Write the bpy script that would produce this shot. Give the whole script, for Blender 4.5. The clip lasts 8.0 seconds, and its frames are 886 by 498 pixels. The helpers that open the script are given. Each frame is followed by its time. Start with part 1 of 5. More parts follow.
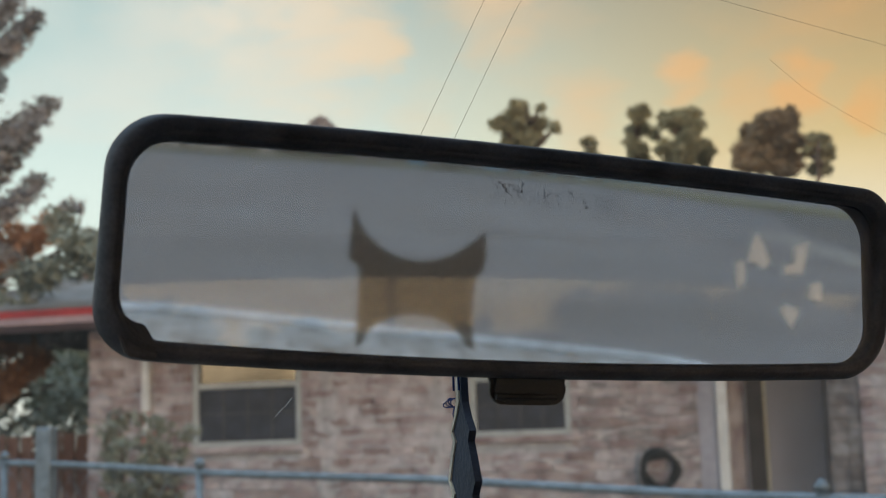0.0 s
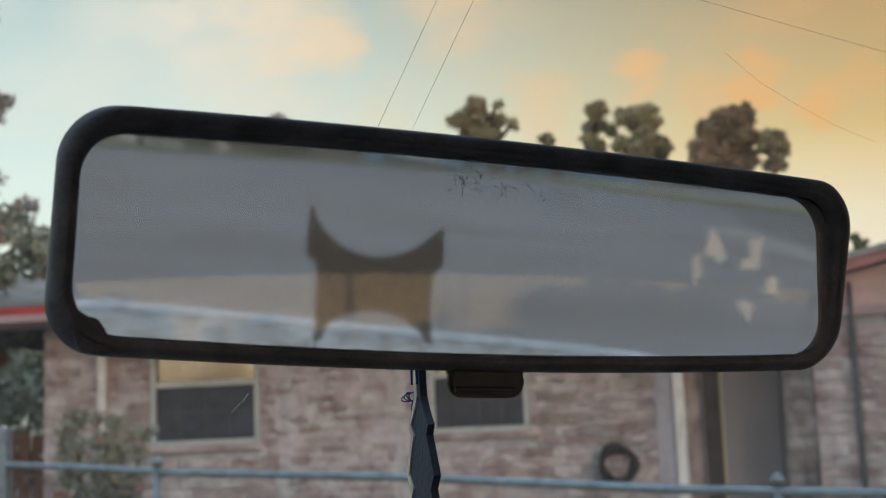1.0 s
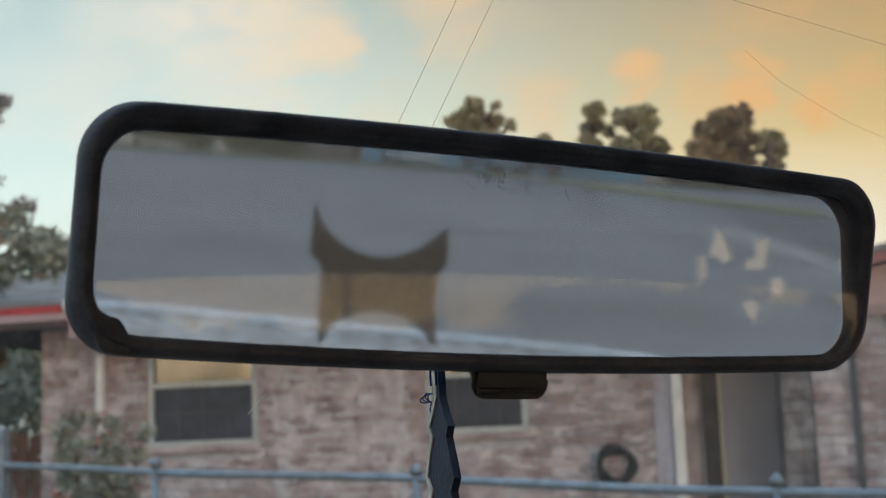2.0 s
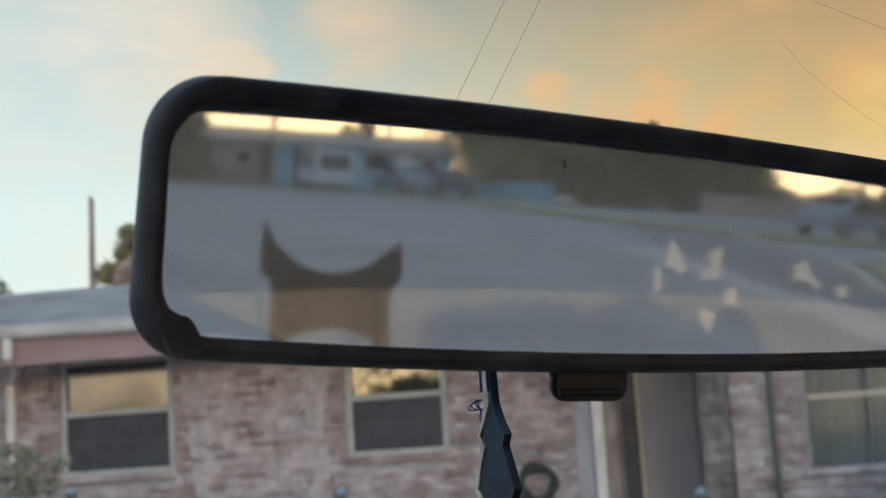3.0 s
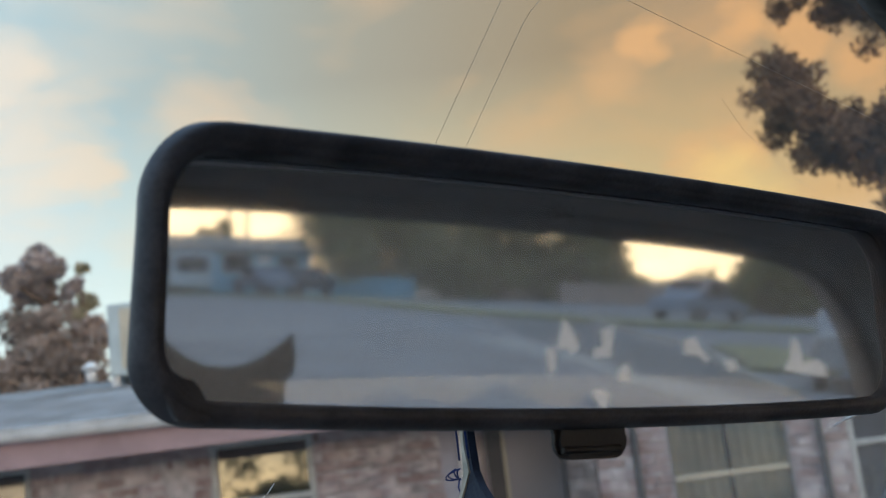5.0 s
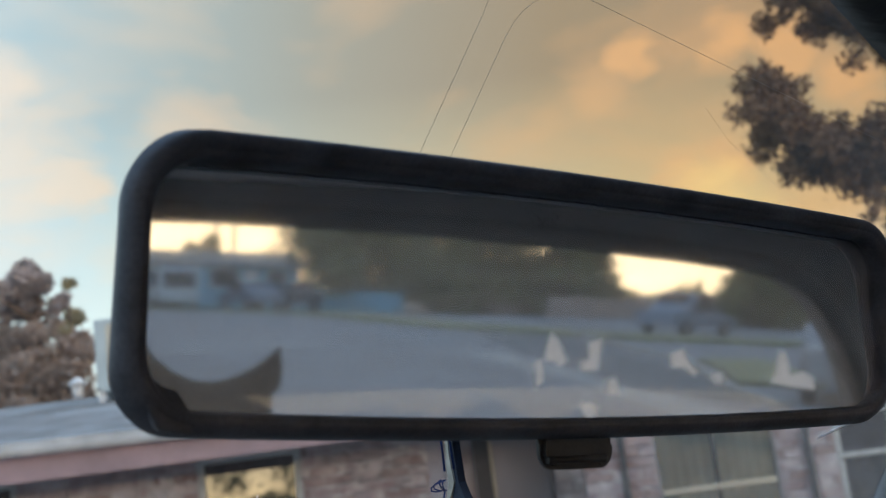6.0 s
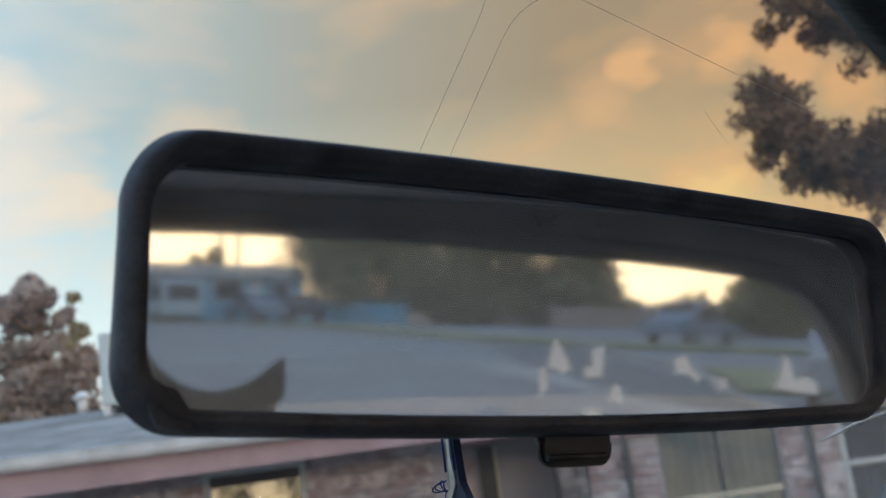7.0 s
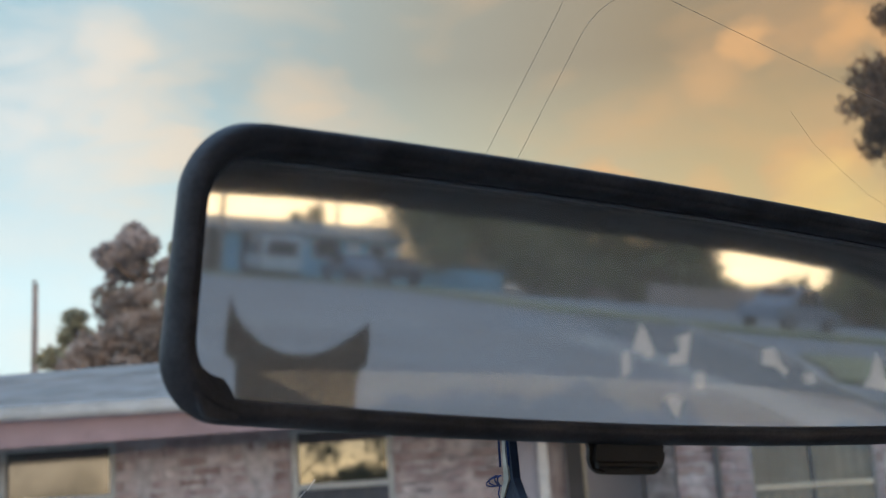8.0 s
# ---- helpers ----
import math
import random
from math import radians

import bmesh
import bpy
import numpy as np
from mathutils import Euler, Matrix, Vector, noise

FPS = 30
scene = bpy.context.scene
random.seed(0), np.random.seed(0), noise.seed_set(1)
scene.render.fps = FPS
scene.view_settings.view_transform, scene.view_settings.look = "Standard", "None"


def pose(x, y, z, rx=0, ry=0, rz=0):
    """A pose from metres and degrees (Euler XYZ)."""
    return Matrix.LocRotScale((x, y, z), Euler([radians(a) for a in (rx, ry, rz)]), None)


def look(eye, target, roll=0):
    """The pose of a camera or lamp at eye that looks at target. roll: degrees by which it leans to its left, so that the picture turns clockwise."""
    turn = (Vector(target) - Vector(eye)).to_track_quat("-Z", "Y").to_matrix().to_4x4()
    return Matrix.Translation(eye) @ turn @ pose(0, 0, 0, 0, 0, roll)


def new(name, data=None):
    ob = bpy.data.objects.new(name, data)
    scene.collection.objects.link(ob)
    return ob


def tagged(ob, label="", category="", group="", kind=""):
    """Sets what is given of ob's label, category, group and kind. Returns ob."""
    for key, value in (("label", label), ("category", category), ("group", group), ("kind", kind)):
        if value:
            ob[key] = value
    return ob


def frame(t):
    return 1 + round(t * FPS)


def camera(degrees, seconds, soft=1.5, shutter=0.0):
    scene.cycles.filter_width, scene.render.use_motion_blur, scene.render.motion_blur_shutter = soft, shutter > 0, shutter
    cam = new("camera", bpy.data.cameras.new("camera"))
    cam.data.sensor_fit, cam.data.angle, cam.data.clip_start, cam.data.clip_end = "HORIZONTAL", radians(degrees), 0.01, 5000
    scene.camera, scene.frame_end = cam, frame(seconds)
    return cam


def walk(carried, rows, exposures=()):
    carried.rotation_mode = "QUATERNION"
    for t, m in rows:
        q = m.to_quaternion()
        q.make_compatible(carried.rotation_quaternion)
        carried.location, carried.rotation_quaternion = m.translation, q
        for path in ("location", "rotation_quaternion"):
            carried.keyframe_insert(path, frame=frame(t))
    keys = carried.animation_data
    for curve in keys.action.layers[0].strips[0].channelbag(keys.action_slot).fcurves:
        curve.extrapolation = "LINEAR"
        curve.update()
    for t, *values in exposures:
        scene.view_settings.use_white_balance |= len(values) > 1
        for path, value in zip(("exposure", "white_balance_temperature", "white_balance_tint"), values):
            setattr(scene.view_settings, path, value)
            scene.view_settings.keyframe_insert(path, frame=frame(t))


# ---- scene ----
cam = camera(37.1, 8.0, 1.05)
cam.data.dof.use_dof = True
cam.data.dof.focus_distance = 0.47
cam.data.dof.aperture_fstop = 25.0
PATH = [
    (0, (0.4639, -0.0210, 1.1691), (0.0184, 1.9062, 1.4642), -1.77),
    (0.2, (0.4643, -0.0186, 1.1715), (0.1174, 1.9117, 1.4773), -1.37),
    (0.5, (0.4636, -0.0217, 1.1693), (0.0820, 1.9198, 1.4609), -1.99),
    (1, (0.4637, -0.0191, 1.1681), (0.0795, 1.9223, 1.4565), -2.28),
    (2.3, (0.4446, -0.0099, 1.1696), (0.0665, 1.9400, 1.4609), -2.27),
    (2.5, (0.4260, -0.0044, 1.1707), (0.0920, 1.9427, 1.4827), -2.96),
    (2.7, (0.4120, 0.0030, 1.1691), (0.1337, 1.9523, 1.4802), -3.09),
    (3, (0.4057, 0.0071, 1.1673), (0.1588, 1.9667, 1.4821), -3.72),
    (3.2, (0.4067, 0.0039, 1.1678), (0.1672, 1.9668, 1.4878), -3.83),
    (3.5, (0.4023, 0.0056, 1.1667), (0.2037, 1.9668, 1.5044), -4.44),
    (3.7, (0.3981, 0.0012, 1.1668), (0.2221, 1.9665, 1.5186), -5.34),
    (4, (0.3832, 0.0072, 1.1650), (0.3015, 1.9664, 1.5582), -7.82),
    (4.2, (0.3748, 0.0108, 1.1641), (0.3333, 1.9667, 1.5850), -7.69),
    (4.5, (0.3676, 0.0212, 1.1612), (0.3511, 1.9735, 1.5951), -7.53),
    (4.7, (0.3682, 0.0203, 1.1628), (0.3465, 1.9729, 1.5995), -7.07),
    (5.8, (0.3699, 0.0214, 1.1618), (0.3486, 1.9697, 1.6046), -7.14),
    (6, (0.3699, 0.0219, 1.1615), (0.3692, 1.9691, 1.6183), -7.34),
    (6.5, (0.3693, 0.0223, 1.1574), (0.3787, 1.9674, 1.6228), -7.79),
    (7, (0.3709, 0.0205, 1.1580), (0.3667, 1.9636, 1.6316), -7.80),
    (7.5, (0.3735, 0.0235, 1.1612), (0.3581, 1.9658, 1.6375), -6.43),
    (8, (0.3813, 0.0204, 1.1649), (0.2245, 1.9649, 1.6055), -3.64),
]
walk(cam, [(t, look(eye, target, roll)) for t, eye, target, roll in PATH],
     [(0, -0.02, 7050, 6), (2.5, 0.02, 6720, 6), (3.5, 0.03, 6430, 6), (4.5, 0.11, 6230, 6), (6.5, 0.14, 6050, 6.5), (8, 0.08, 6080, 6.5)])

# ---- world and sun ----
world = bpy.data.worlds.new("dusk_sky")
scene.world = world
world.use_nodes = True


def sky_world():
    nt = world.node_tree
    nt.nodes.clear()
    N = nt.nodes.new
    L = nt.links.new

    def math_node(op, a, b=None, clamp=False):
        n = N("ShaderNodeMath")
        n.operation, n.use_clamp = op, clamp
        for i, v in enumerate((a, b)):
            if v is None:
                continue
            if isinstance(v, (int, float)):
                n.inputs[i].default_value = v
            else:
                L(v, n.inputs[i])
        return n.outputs[0]

    def ramp(fac, stops):
        n = N("ShaderNodeValToRGB")
        L(fac, n.inputs[0])
        e = n.color_ramp.elements
        while len(e) < len(stops):
            e.new(0.5)
        for s, (p, c) in zip(e, stops):
            s.position, s.color = p, (*c, 1)
        return n.outputs[0]

    def mix(fac, a, b, kind="MIX"):
        n = N("ShaderNodeMix")
        n.data_type, n.blend_type = "RGBA", kind
        if isinstance(fac, (int, float)):
            n.inputs[0].default_value = fac
        else:
            L(fac, n.inputs[0])
        for i, v in ((6, a), (7, b)):
            if isinstance(v, tuple):
                n.inputs[i].default_value = (*v, 1)
            else:
                L(v, n.inputs[i])
        return n.outputs[2]

    co = N("ShaderNodeTexCoord").outputs["Generated"]
    sep = N("ShaderNodeSeparateXYZ")
    L(co, sep.inputs[0])
    x, y, z = sep.outputs

    sky = N("ShaderNodeTexSky")
    sky.sky_type, sky.sun_disc = "NISHITA", False
    sky.sun_elevation, sky.sun_rotation = radians(3), radians(SUN_AZ)
    sky.air_density, sky.dust_density = 1.0, 2.0

    # how far a direction lies towards the sunset (0.866, 0.5)
    warm = math_node("ADD", math_node("MULTIPLY", x, 0.866), math_node("MULTIPLY", y, 0.5))
    low = ramp(warm, [(0.0, (0.74, 0.90, 0.95)), (0.20, (0.78, 0.91, 0.94)), (0.33, (0.80, 0.83, 0.72)), (0.46, (0.80, 0.69, 0.44)), (0.60, (0.81, 0.555, 0.235)), (0.78, (0.75, 0.43, 0.155)), (1.0, (0.9, 0.6, 0.25))])
    high = ramp(warm, [(0.0, (0.45, 0.61, 0.67)), (0.18, (0.445, 0.585, 0.64)), (0.29, (0.43, 0.475, 0.46)), (0.40, (0.40, 0.355, 0.275)), (0.55, (0.37, 0.245, 0.12)), (0.8, (0.34, 0.205, 0.085)), (1.0, (0.5, 0.34, 0.16))])
    up = math_node("MULTIPLY", math_node("SUBTRACT", z, 0.195), 6.6, True)
    base = mix(up, low, high)
    # pale towards the horizon
    pale = ramp(warm, [(0.0, (0.78, 0.92, 0.97)), (0.3, (0.89, 0.93, 0.90)), (0.6, (0.97, 0.93, 0.83)), (1.0, (1.0, 0.85, 0.6))])
    base = mix(math_node("MULTIPLY", math_node("SUBTRACT", 0.215, z), 11.0, True), base, pale)
    # the blue of the zenith
    zen = math_node("MULTIPLY", math_node("SUBTRACT", z, 0.46), 3.0, True)
    base = mix(zen, base, ZENITH)

    # paler away from the sunset clouds
    back = math_node("MULTIPLY", math_node("SUBTRACT", math_node("MULTIPLY", y, -1.0), 0.02), 1.8, True)
    base = mix(back, base, (0.62, 0.82, 1.06))

    # thin cloud, flattened towards the horizon
    mp = N("ShaderNodeMapping")
    L(co, mp.inputs[0])
    mp.inputs["Location"].default_value = (0.35, 0.2, 0.1)
    mp.inputs["Scale"].default_value = (1.0, 1.0, 2.4)
    no = N("ShaderNodeTexNoise")
    L(mp.outputs[0], no.inputs["Vector"])
    no.inputs["Scale"].default_value, no.inputs["Detail"].default_value = 6.0, 5.0
    no.inputs["Roughness"].default_value, no.inputs["Distortion"].default_value = 0.5, 0.3
    puff = ramp(no.outputs["Fac"], [(0.50, (0, 0, 0)), (0.68, (1, 1, 1))])
    bw = N("ShaderNodeRGBToBW")
    L(puff, bw.inputs[0])
    cloud = ramp(warm, [(0.0, (0.88, 0.86, 0.86)), (0.12, (0.97, 0.84, 0.74)), (0.20, (0.96, 0.75, 0.57)), (0.28, (0.94, 0.65, 0.41)), (0.5, (0.90, 0.46, 0.17)), (0.8, (0.88, 0.40, 0.10))])
    base = mix(math_node("MULTIPLY", bw.outputs[0], 0.38), base, cloud)
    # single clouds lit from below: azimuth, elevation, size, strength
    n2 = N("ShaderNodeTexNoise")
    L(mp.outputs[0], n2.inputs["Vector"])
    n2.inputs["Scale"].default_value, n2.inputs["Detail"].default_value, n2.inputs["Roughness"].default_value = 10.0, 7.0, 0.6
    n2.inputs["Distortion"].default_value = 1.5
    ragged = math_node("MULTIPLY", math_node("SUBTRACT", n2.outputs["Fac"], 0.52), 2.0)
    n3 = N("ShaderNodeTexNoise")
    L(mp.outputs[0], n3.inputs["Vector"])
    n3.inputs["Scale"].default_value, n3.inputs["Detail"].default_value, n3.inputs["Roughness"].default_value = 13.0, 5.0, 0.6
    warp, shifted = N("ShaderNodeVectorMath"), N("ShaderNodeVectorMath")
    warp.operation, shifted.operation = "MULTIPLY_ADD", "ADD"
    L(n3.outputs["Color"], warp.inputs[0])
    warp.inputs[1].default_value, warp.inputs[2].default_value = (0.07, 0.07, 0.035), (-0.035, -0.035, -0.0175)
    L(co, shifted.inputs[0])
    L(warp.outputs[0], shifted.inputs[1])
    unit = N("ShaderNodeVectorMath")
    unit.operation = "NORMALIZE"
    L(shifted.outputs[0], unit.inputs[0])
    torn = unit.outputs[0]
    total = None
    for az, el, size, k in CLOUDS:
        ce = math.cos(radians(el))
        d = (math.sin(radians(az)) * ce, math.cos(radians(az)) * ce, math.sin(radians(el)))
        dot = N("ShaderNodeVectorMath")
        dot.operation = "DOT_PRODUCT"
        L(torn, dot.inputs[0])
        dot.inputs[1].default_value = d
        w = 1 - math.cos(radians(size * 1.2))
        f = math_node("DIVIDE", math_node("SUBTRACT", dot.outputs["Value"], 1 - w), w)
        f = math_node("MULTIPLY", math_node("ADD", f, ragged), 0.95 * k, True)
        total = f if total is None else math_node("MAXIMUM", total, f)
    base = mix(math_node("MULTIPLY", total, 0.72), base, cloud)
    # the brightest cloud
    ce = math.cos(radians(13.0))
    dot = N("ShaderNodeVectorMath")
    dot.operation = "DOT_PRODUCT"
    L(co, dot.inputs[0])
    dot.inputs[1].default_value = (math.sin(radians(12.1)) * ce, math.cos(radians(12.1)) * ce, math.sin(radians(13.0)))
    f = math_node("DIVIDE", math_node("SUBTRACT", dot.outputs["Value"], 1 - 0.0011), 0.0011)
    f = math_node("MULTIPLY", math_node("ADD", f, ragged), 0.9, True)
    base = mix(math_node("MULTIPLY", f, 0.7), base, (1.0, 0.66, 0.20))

    # bright band of the sunset low over the horizon behind the car
    sx, sy = math.sin(radians(SUN_AZ)), math.cos(radians(SUN_AZ))
    near = math_node("ADD", math_node("MULTIPLY", x, sx), math_node("MULTIPLY", y, sy))
    near = math_node("MULTIPLY", math_node("SUBTRACT", near, 0.15), 1.9, True)
    band = math_node("SUBTRACT", 1.0, math_node("MULTIPLY", math_node("ABSOLUTE", z), 5.4), True)
    glow = math_node("MULTIPLY", math_node("POWER", near, 1.3), band)
    base = mix(glow, base, (4.0, 2.7, 1.4))

    out = mix(0.05, base, sky.outputs[0], "ADD")
    bg = N("ShaderNodeBackground")
    L(out, bg.inputs[0])
    bg.inputs[1].default_value = 0.92
    L(bg.outputs[0], N("ShaderNodeOutputWorld").inputs[0])


SUN_AZ = 150.0
ZENITH = (0.86, 1.26, 1.84)
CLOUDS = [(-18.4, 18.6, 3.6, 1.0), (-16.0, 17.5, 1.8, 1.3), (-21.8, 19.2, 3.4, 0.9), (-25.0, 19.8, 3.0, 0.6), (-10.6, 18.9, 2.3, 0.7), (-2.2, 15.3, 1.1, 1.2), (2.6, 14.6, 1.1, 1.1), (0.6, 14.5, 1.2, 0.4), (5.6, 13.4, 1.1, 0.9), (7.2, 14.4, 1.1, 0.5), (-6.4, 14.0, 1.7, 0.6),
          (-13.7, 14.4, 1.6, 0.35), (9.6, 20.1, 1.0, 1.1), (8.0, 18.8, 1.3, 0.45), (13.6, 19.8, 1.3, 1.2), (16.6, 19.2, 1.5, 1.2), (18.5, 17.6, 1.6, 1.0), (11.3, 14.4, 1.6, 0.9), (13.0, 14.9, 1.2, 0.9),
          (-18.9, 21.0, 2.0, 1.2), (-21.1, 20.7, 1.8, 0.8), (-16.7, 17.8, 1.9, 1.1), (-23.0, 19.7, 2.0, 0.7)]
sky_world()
sun = new("sun", bpy.data.lights.new("sun", "SUN"))
sun.data.energy, sun.data.angle, sun.data.color = 0.28, radians(12), (1.0, 0.94, 0.88)
sx, sy = math.sin(radians(SUN_AZ)), math.cos(radians(SUN_AZ))
sun.matrix_world = look((sx * 50, sy * 50, 8), (0, 0, 0))


# ---- materials ----
def material(name, color, rough=0.6, metal=0.0, vary=0.25, scale=6.0, bump=0.2, second=None, per_piece=0.0, coat=0.0, fine=40.0, spec=0.5):
    """Procedural surface: two scales of noise in the colour, fine relief, optional change from piece to piece."""
    m = bpy.data.materials.new(name)
    m.use_nodes = True
    nt = m.node_tree
    N, L = nt.nodes.new, nt.links.new
    b = nt.nodes["Principled BSDF"]
    b.inputs["Roughness"].default_value, b.inputs["Metallic"].default_value = rough, metal
    b.inputs["Coat Weight"].default_value = coat
    b.inputs["Specular IOR Level"].default_value = spec
    tc = N("ShaderNodeNewGeometry")
    n1, n2 = N("ShaderNodeTexNoise"), N("ShaderNodeTexNoise")
    for n, s, d in ((n1, scale, 4.0), (n2, fine, 3.0)):
        L(tc.outputs["Position"], n.inputs["Vector"])
        n.inputs["Scale"].default_value, n.inputs["Detail"].default_value = s, d
    dark = tuple(c * (1 - vary) for c in color)
    light = second or tuple(min(1, c * (1 + vary)) for c in color)
    r = N("ShaderNodeValToRGB")
    r.color_ramp.elements[0].position, r.color_ramp.elements[1].position = 0.35, 0.68
    r.color_ramp.elements[0].color, r.color_ramp.elements[1].color = (*dark, 1), (*light, 1)
    L(n1.outputs["Fac"], r.inputs[0])
    col = r.outputs[0]
    mx = N("ShaderNodeMix")
    mx.data_type, mx.blend_type = "RGBA", "MULTIPLY"
    mx.inputs[0].default_value = 0.5
    L(col, mx.inputs[6])
    g = N("ShaderNodeValToRGB")
    g.color_ramp.elements[0].position, g.color_ramp.elements[1].position = 0.3, 0.6
    g.color_ramp.elements[0].color = (0.6, 0.6, 0.6, 1)
    L(n2.outputs["Fac"], g.inputs[0])
    L(g.outputs[0], mx.inputs[7])
    col = mx.outputs[2]
    if per_piece:
        oi = N("ShaderNodeObjectInfo")
        geo = N("ShaderNodeNewGeometry")
        add = N("ShaderNodeMath")
        add.operation = "ADD"
        L(oi.outputs["Random"], add.inputs[0])
        L(geo.outputs["Random Per Island"], add.inputs[1])
        fr = N("ShaderNodeMath")
        fr.operation = "FRACT"
        L(add.outputs[0], fr.inputs[0])
        pr = N("ShaderNodeValToRGB")
        e = pr.color_ramp.elements
        k = per_piece
        e[0].position, e[0].color = 0.0, (1 - 0.55 * k, 1 - 0.72 * k, 1 - 0.78 * k, 1)
        e[1].position, e[1].color = 1.0, (1 + 0.25 * k, 1 + 0.28 * k, 1 + 0.30 * k, 1)
        s = e.new(0.5)
        s.color = (1.0, 1 - 0.12 * k, 1 - 0.15 * k, 1)
        L(fr.outputs[0], pr.inputs[0])
        m2 = N("ShaderNodeMix")
        m2.data_type, m2.blend_type = "RGBA", "MULTIPLY"
        m2.inputs[0].default_value = 1.0
        L(col, m2.inputs[6])
        L(pr.outputs[0], m2.inputs[7])
        col = m2.outputs[2]
    L(col, b.inputs["Base Color"])
    if bump:
        bp = N("ShaderNodeBump")
        bp.inputs["Strength"].default_value, bp.inputs["Distance"].default_value = bump, 0.02
        L(n2.outputs["Fac"], bp.inputs["Height"])
        L(bp.outputs[0], b.inputs["Normal"])
    return m


def clear_glass(name, tint=(1, 1, 1), gloss=0.05, dust=0.0):
    """A thin pane: clear, with a Fresnel gloss and a film of dust."""
    m = bpy.data.materials.new(name)
    m.use_nodes = True
    nt = m.node_tree
    nt.nodes.clear()
    N, L = nt.nodes.new, nt.links.new
    tr, gl, mx, out = N("ShaderNodeBsdfTransparent"), N("ShaderNodeBsdfGlossy"), N("ShaderNodeMixShader"), N("ShaderNodeOutputMaterial")
    tr.inputs[0].default_value = (*tint, 1)
    gl.inputs["Roughness"].default_value = 0.03
    fr = N("ShaderNodeFresnel")
    fr.inputs[0].default_value = 1.0 + gloss * 8
    L(fr.outputs[0], mx.inputs[0])
    L(tr.outputs[0], mx.inputs[1])
    L(gl.outputs[0], mx.inputs[2])
    last = mx
    if dust:
        di, m2 = N("ShaderNodeBsdfTranslucent"), N("ShaderNodeMixShader")
        di.inputs[0].default_value = (0.5, 0.48, 0.45, 1)
        no, ra = N("ShaderNodeTexNoise"), N("ShaderNodeMath")
        no.inputs["Scale"].default_value = 30
        ra.operation = "MULTIPLY"
        ra.inputs[1].default_value = dust * 2
        L(no.outputs["Fac"], ra.inputs[0])
        L(ra.outputs[0], m2.inputs[0])
        L(mx.outputs[0], m2.inputs[1])
        L(di.outputs[0], m2.inputs[2])
        last = m2
    L(last.outputs[0], out.inputs[0])
    return m


def film_material(name, color, alpha):
    """A see-through coloured film."""
    m = bpy.data.materials.new(name)
    m.use_nodes = True
    nt = m.node_tree
    nt.nodes.clear()
    N, L = nt.nodes.new, nt.links.new
    tr, di, mx, out = N("ShaderNodeBsdfTransparent"), N("ShaderNodeBsdfDiffuse"), N("ShaderNodeMixShader"), N("ShaderNodeOutputMaterial")
    tr.inputs[0].default_value = (0.62, 0.55, 0.475, 1)
    di.inputs[0].default_value = (*color, 1)
    mx.inputs[0].default_value = alpha
    L(tr.outputs[0], mx.inputs[1])
    L(di.outputs[0], mx.inputs[2])
    L(mx.outputs[0], out.inputs[0])
    return m


def paper(name, color):
    """Thin sticker paper that lets daylight glow through."""
    m = bpy.data.materials.new(name)
    m.use_nodes = True
    nt = m.node_tree
    nt.nodes.clear()
    N, L = nt.nodes.new, nt.links.new
    tl, di, mx, out = N("ShaderNodeBsdfTranslucent"), N("ShaderNodeBsdfDiffuse"), N("ShaderNodeMixShader"), N("ShaderNodeOutputMaterial")
    no, ra, tc = N("ShaderNodeTexNoise"), N("ShaderNodeValToRGB"), N("ShaderNodeTexCoord")
    no.inputs["Scale"].default_value = 90
    L(tc.outputs["Object"], no.inputs["Vector"])
    ra.color_ramp.elements[0].color, ra.color_ramp.elements[1].color = (*[c * 0.9 for c in color], 1), (*color, 1)
    L(no.outputs["Fac"], ra.inputs[0])
    L(ra.outputs[0], tl.inputs[0])
    L(ra.outputs[0], di.inputs[0])
    mx.inputs[0].default_value = 0.08
    L(tl.outputs[0], mx.inputs[1])
    L(di.outputs[0], mx.inputs[2])
    L(mx.outputs[0], out.inputs[0])
    return m


def old_mirror():
    """Silvered glass, a little hazy with dust."""
    m = bpy.data.materials.new("silvered_glass")
    m.use_nodes = True
    nt = m.node_tree
    nt.nodes.clear()
    N, L = nt.nodes.new, nt.links.new
    gl, di, mx, out = N("ShaderNodeBsdfGlossy"), N("ShaderNodeBsdfDiffuse"), N("ShaderNodeMixShader"), N("ShaderNodeOutputMaterial")
    gl.inputs["Color"].default_value = (0.88, 0.89, 0.92, 1)
    gl.inputs["Roughness"].default_value = 0.034
    di.inputs[0].default_value = (0.68, 0.71, 0.76, 1)
    tc, no, ra = N("ShaderNodeTexCoord"), N("ShaderNodeTexNoise"), N("ShaderNodeMapRange")
    no.inputs["Scale"].default_value, no.inputs["Detail"].default_value = 22, 6
    L(tc.outputs["Object"], no.inputs["Vector"])
    ra.inputs["From Min"].default_value, ra.inputs["From Max"].default_value = 0.3, 0.75
    ra.inputs["To Min"].default_value, ra.inputs["To Max"].default_value = 0.11, 0.19
    L(no.outputs["Fac"], ra.inputs["Value"])
    L(ra.outputs[0], mx.inputs[0])
    L(gl.outputs[0], mx.inputs[1])
    L(di.outputs[0], mx.inputs[2])
    L(mx.outputs[0], out.inputs[0])
    return m


